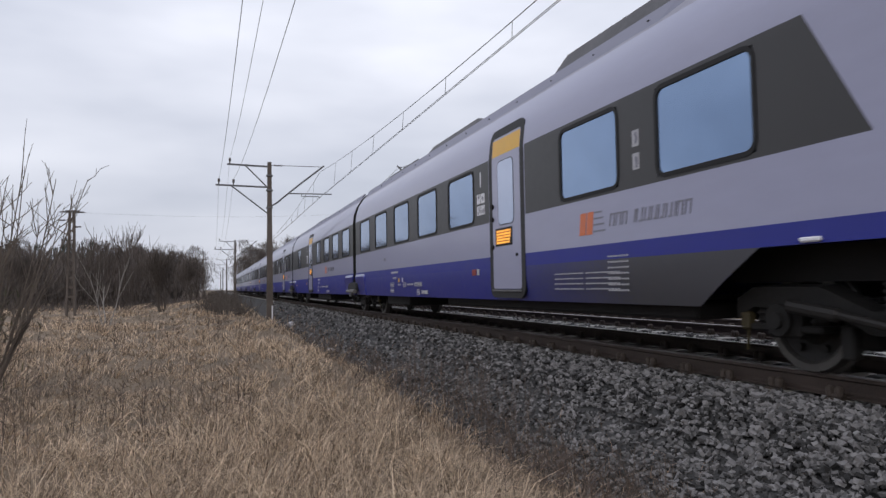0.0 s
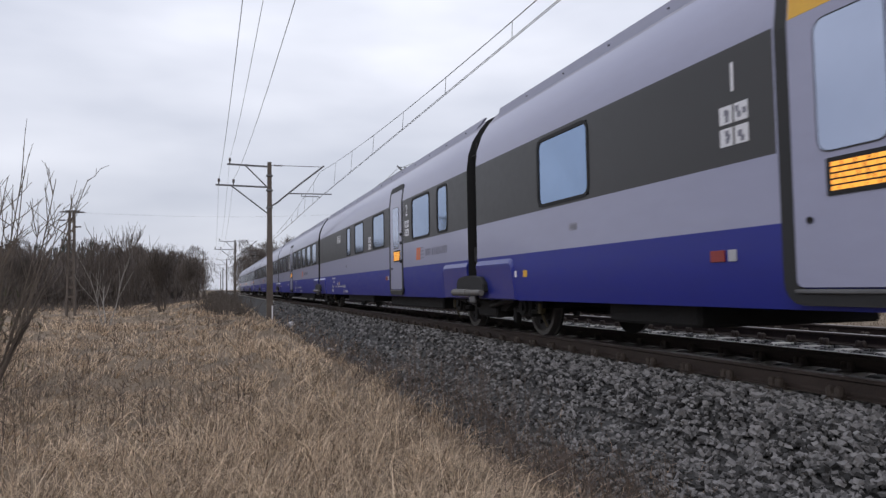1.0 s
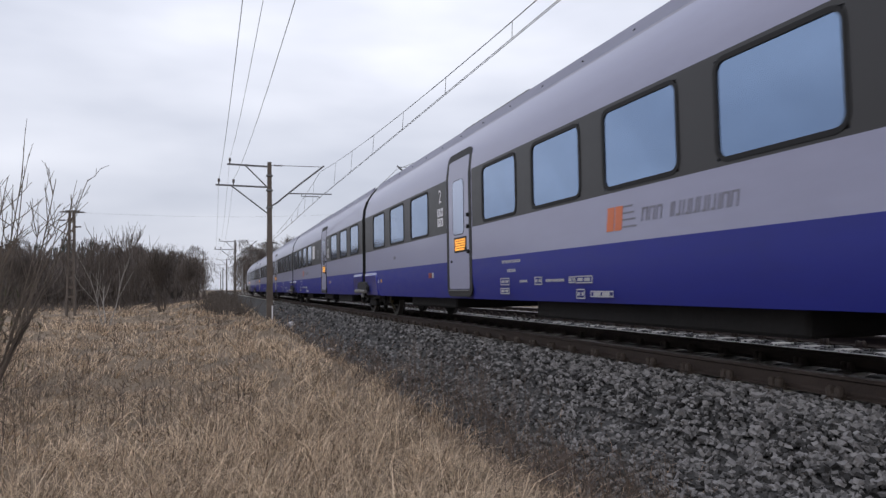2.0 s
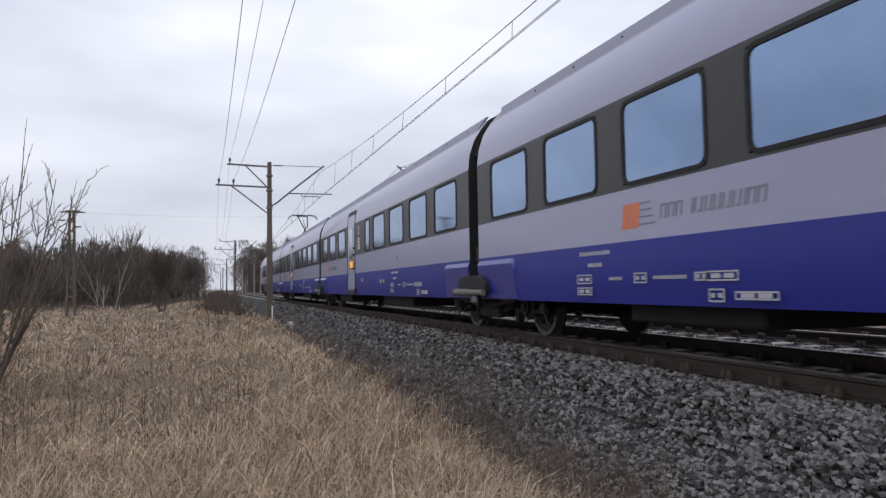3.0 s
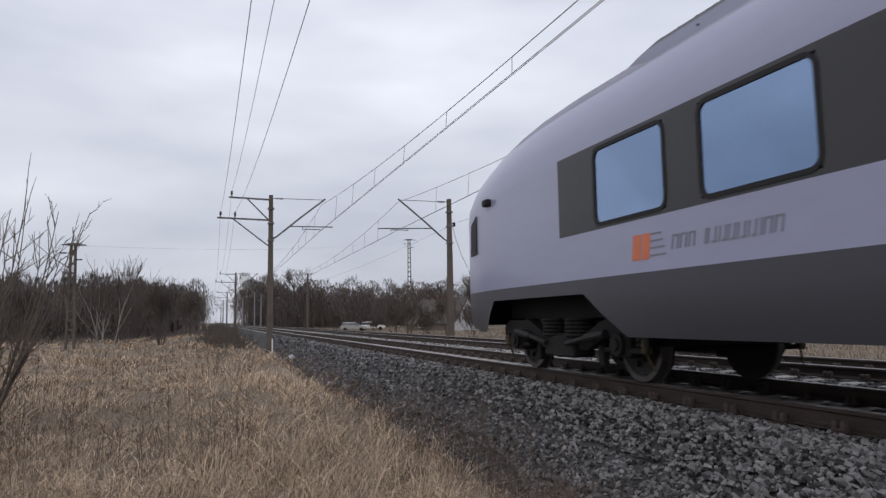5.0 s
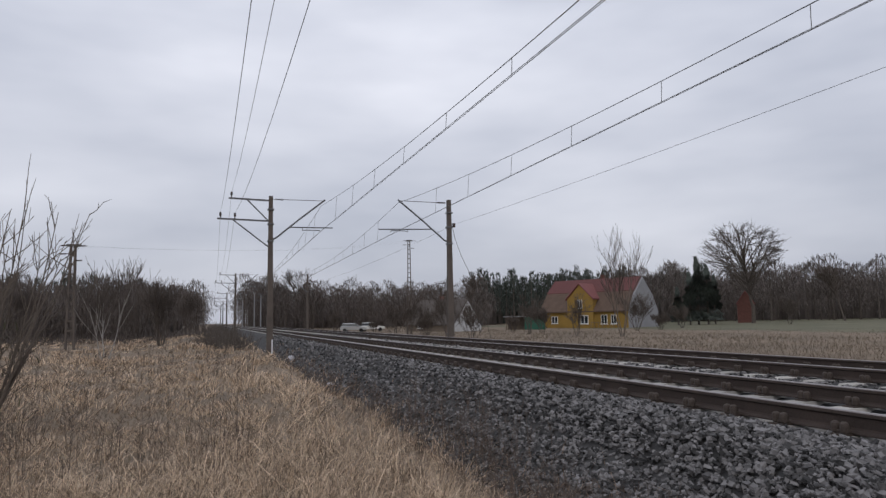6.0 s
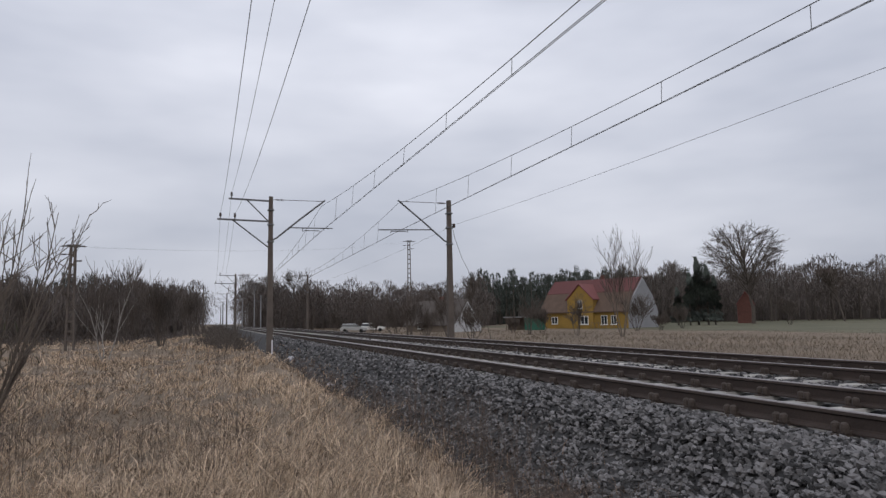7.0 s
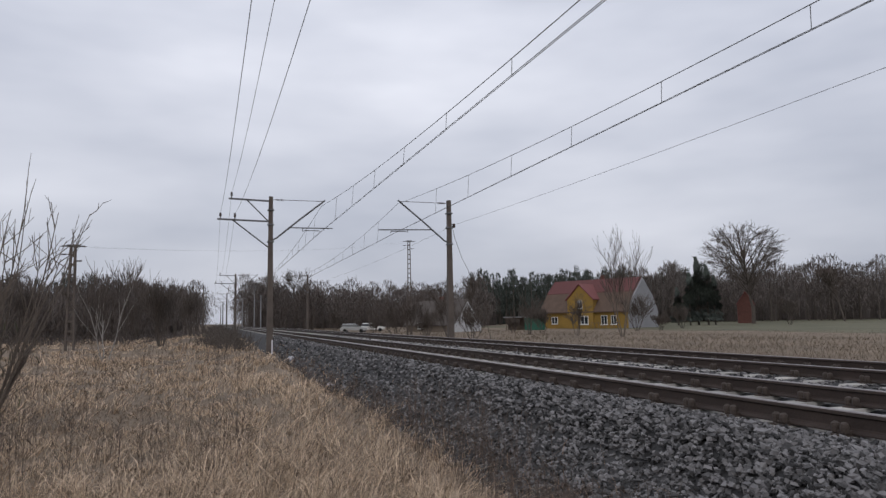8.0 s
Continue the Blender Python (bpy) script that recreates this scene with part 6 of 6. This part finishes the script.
def ladder_pole(x, y, h, turn, label):
    """A concrete lattice pole with two crossarms and insulators."""
    z = land(x, y)
    t = thing("utility_pole", label, "utility pole", pose(x, y, z, 0, 0, turn), "utility poles")
    for s in (-1, 1):
        bm = bmesh.new()
        ring_loft(bm, [[(s * w - 0.06, -0.09, zz), (s * w + 0.06, -0.09, zz), (s * w + 0.06, 0.09, zz), (s * w - 0.06, 0.09, zz)] for zz, w in ((-0.5, 0.27), (h, 0.13))])
        part("leg", bm, M["mast"], t)
    k = 0
    zz = 0.6
    while zz < h - 0.3:
        w = 0.26 - 0.13 * zz / h
        bm = bmesh.new()
        box(bm, -w + 0.06, -0.06, zz, w - 0.06, 0.06, zz + 0.11)
        part("rung", bm, M["mast"], t)
        zz += 0.62
    bm = bmesh.new()
    box(bm, -0.38, -0.2, h - 0.02, 0.42, 0.2, h + 0.13, 0.03)
    part("pole_head", bm, M["steel"], t, "dark steel pole head")
    for zz, l, s in ((h + 0.05, 0.75, -1), (h + 0.02, 0.95, 1), (h - 0.5, 0.8, -1), (h - 0.95, 0.6, 1)):
        bm = bmesh.new()
        tube(bm, [(s * 0.1, -0.05, zz), (s * l * 0.6, -0.1, zz - 0.02), (s * l, -0.14, zz - 0.04)], 0.02, 6)
        for k in range(4):
            tube(bm, [(s * (l * 0.5 + k * 0.09), -0.1, zz - 0.02), (s * (l * 0.5 + 0.05 + k * 0.09), -0.1, zz - 0.02)], 0.05, 8)
        part("insulator", bm, M["insul"], t, "dark strain insulator string")
    return x, y, z + h


PL = ladder_pole(*spot(-9.8, 52), 6.85, -14, "weathered lattice concrete pole with insulators by the woods")
PR = ladder_pole(*spot(15.45, 92), 12.3, -14, "weathered lattice concrete pole beyond the tracks")
t = thing("power_line", "thin power wires crossing above the tracks", "power line")
for dx in (-0.9, 0.0, 0.9):
    bm = bmesh.new()
    tube(bm, sag((PL[0] + dx, PL[1], PL[2]), (PR[0] + dx, PR[1], PR[2]), 0.7), 0.0018, 5)
    part("wire_span", bm, M["wire"], t)
# plain posts along the line, far ahead
for az, d, h, lab in ((-0.7, 118, 7.0, "far timber telegraph pole"), (3.1, 165, 8.5, "pale post beside the line"), (3.6, 150, 7.5, "pale post beside the line"), (2.2, 172, 7.0, "post beside the line")):
    x, y = spot(az, d)
    t = thing("post", lab, "post", pose(x, y, land(x, y)), "posts along the line")
    bm = bmesh.new()
    tube(bm, [(0, 0, -0.4), (0, 0, h)], [0.13, 0.09], 8)
    part("shaft", bm, M["wood"] if d < 130 else M["gable"], t)
    bm = bmesh.new()
    box(bm, -0.7, -0.05, h - 0.6, 0.7, 0.05, h - 0.48)
    part("crossbar", bm, M["wood"], t)


# ---- loose ballast stones ----
def stone_shapes(n, r):
    """Angular shards: blocks with knocked-about corners, longer than wide, lying rather flat."""
    base = np.array([(x, y, z) for x in (-1, 1) for y in (-1, 1) for z in (-1, 1)], float)
    tri = [(0, 1, 3), (0, 3, 2), (4, 6, 7), (4, 7, 5), (0, 4, 5), (0, 5, 1), (2, 3, 7), (2, 7, 6), (0, 2, 6), (0, 6, 4), (1, 5, 7), (1, 7, 3)]
    out = []
    for _ in range(n):
        v = base * (1 + r.uniform(-0.62, 0.2, base.shape)) * np.array([r.uniform(0.85, 1.5), r.uniform(0.6, 1.0), r.uniform(0.42, 0.85)])
        turn = Matrix.Rotation(r.uniform(0, 6.283), 3, "Z") @ Matrix.Rotation(r.normal(0, 0.55), 3, "X") @ Matrix.Rotation(r.normal(0, 0.55), 3, "Y")
        out.append(v @ np.array(turn).T)
    return out, tri


shapes, tri = stone_shapes(90, rng)
tri_np = np.array(tri)
sx, sy, sd = polar(100000, 3.6, 52, 4, 66, rng)
bx, by = rng.uniform(2.6, 13.5, 14000), rng.uniform(-14, 5.5, 14000)
side = np.degrees(np.arctan2(bx, by)) > 64
sx, sy = np.concatenate([sx, bx[side]]), np.concatenate([sy, by[side]])
sd = np.concatenate([sd, 30 + np.abs(by[side])])
lim = (sx > 2.62 + rng.normal(0, 0.12, len(sx))) & (sx < XC2 + 2.3) & ((sx < 4.55) | (rng.uniform(0, 1, len(sx)) < 0.6))
for xr in (XC - GAUGE / 2, XC + GAUGE / 2, XC2 - GAUGE / 2, XC2 + GAUGE / 2):
    lim &= np.abs(sx - xr) > 0.17
phase = np.abs(((sy - FIRST) / PITCH + 0.5) % 1.0 - 0.5) * PITCH
on_sleeper = (phase < 0.17) & (((sx > XC - 1.02) & (sx < XC + 1.2)) | (np.abs(sx - XC2) < 1.2))
lim &= ~on_sleeper
sx, sy, sd = sx[lim], sy[lim], sd[lim]
order = np.argsort(sd)
sx, sy, sd = sx[order], sy[order], sd[order]
size = rng.triangular(0.011, 0.017, 0.033, len(sx)) * (1 + np.clip((sd - 6) * 0.03, 0, 1.3))
sz = np.array([bed_height(v) for v in sx.tolist()]) + size * rng.uniform(0.0, 0.75, len(sx)) + np.where((sx > 3.5) & (sx < 4.5), 0.03, 0.0)
pick = rng.integers(0, len(shapes), len(sx))
stone_mes = [solid("stone", s.tolist(), tri, M["stone_one"]) for s in shapes]
NEAR = 300
for i in range(NEAR):
    ob = new("stone", stone_mes[pick[i]])
    ob.parent = bed
    ob.matrix_basis = Matrix.Translation((sx[i], sy[i], sz[i])) @ Matrix.Diagonal((size[i], size[i], size[i], 1))
vv = np.concatenate([shapes[pick[i]] * size[i] + np.array((sx[i], sy[i], sz[i])) for i in range(NEAR, len(sx))])
ff = (tri_np[None] + (np.arange(len(sx) - NEAR) * len(shapes[0]))[:, None, None]).reshape(-1, 3)
rest = part("stones", solid("stones", vv.tolist(), ff.tolist(), M["stone"]), None, bed, "grey angular crushed stones")
tagged(rest, kind="stuff")


def motions():
    """The train runs towards the viewer at a steady speed; its wheels turn."""
    for car, s, turned in CARS:
        walk(car, [(t, pose(XC, START + s - V * t, 0, 0, 0, 180 if turned else 0)) for t in (0, 2, 4, 6, 8)])
    for w in WHEELS:
        y = w.location.y
        flip = 1 if w.parent.parent == CARS[0][0] else -1
        walk(w, [(k / 15, pose(0, y, 0.425, -flip * 80.0 * k)) for k in range(121)])


motions()
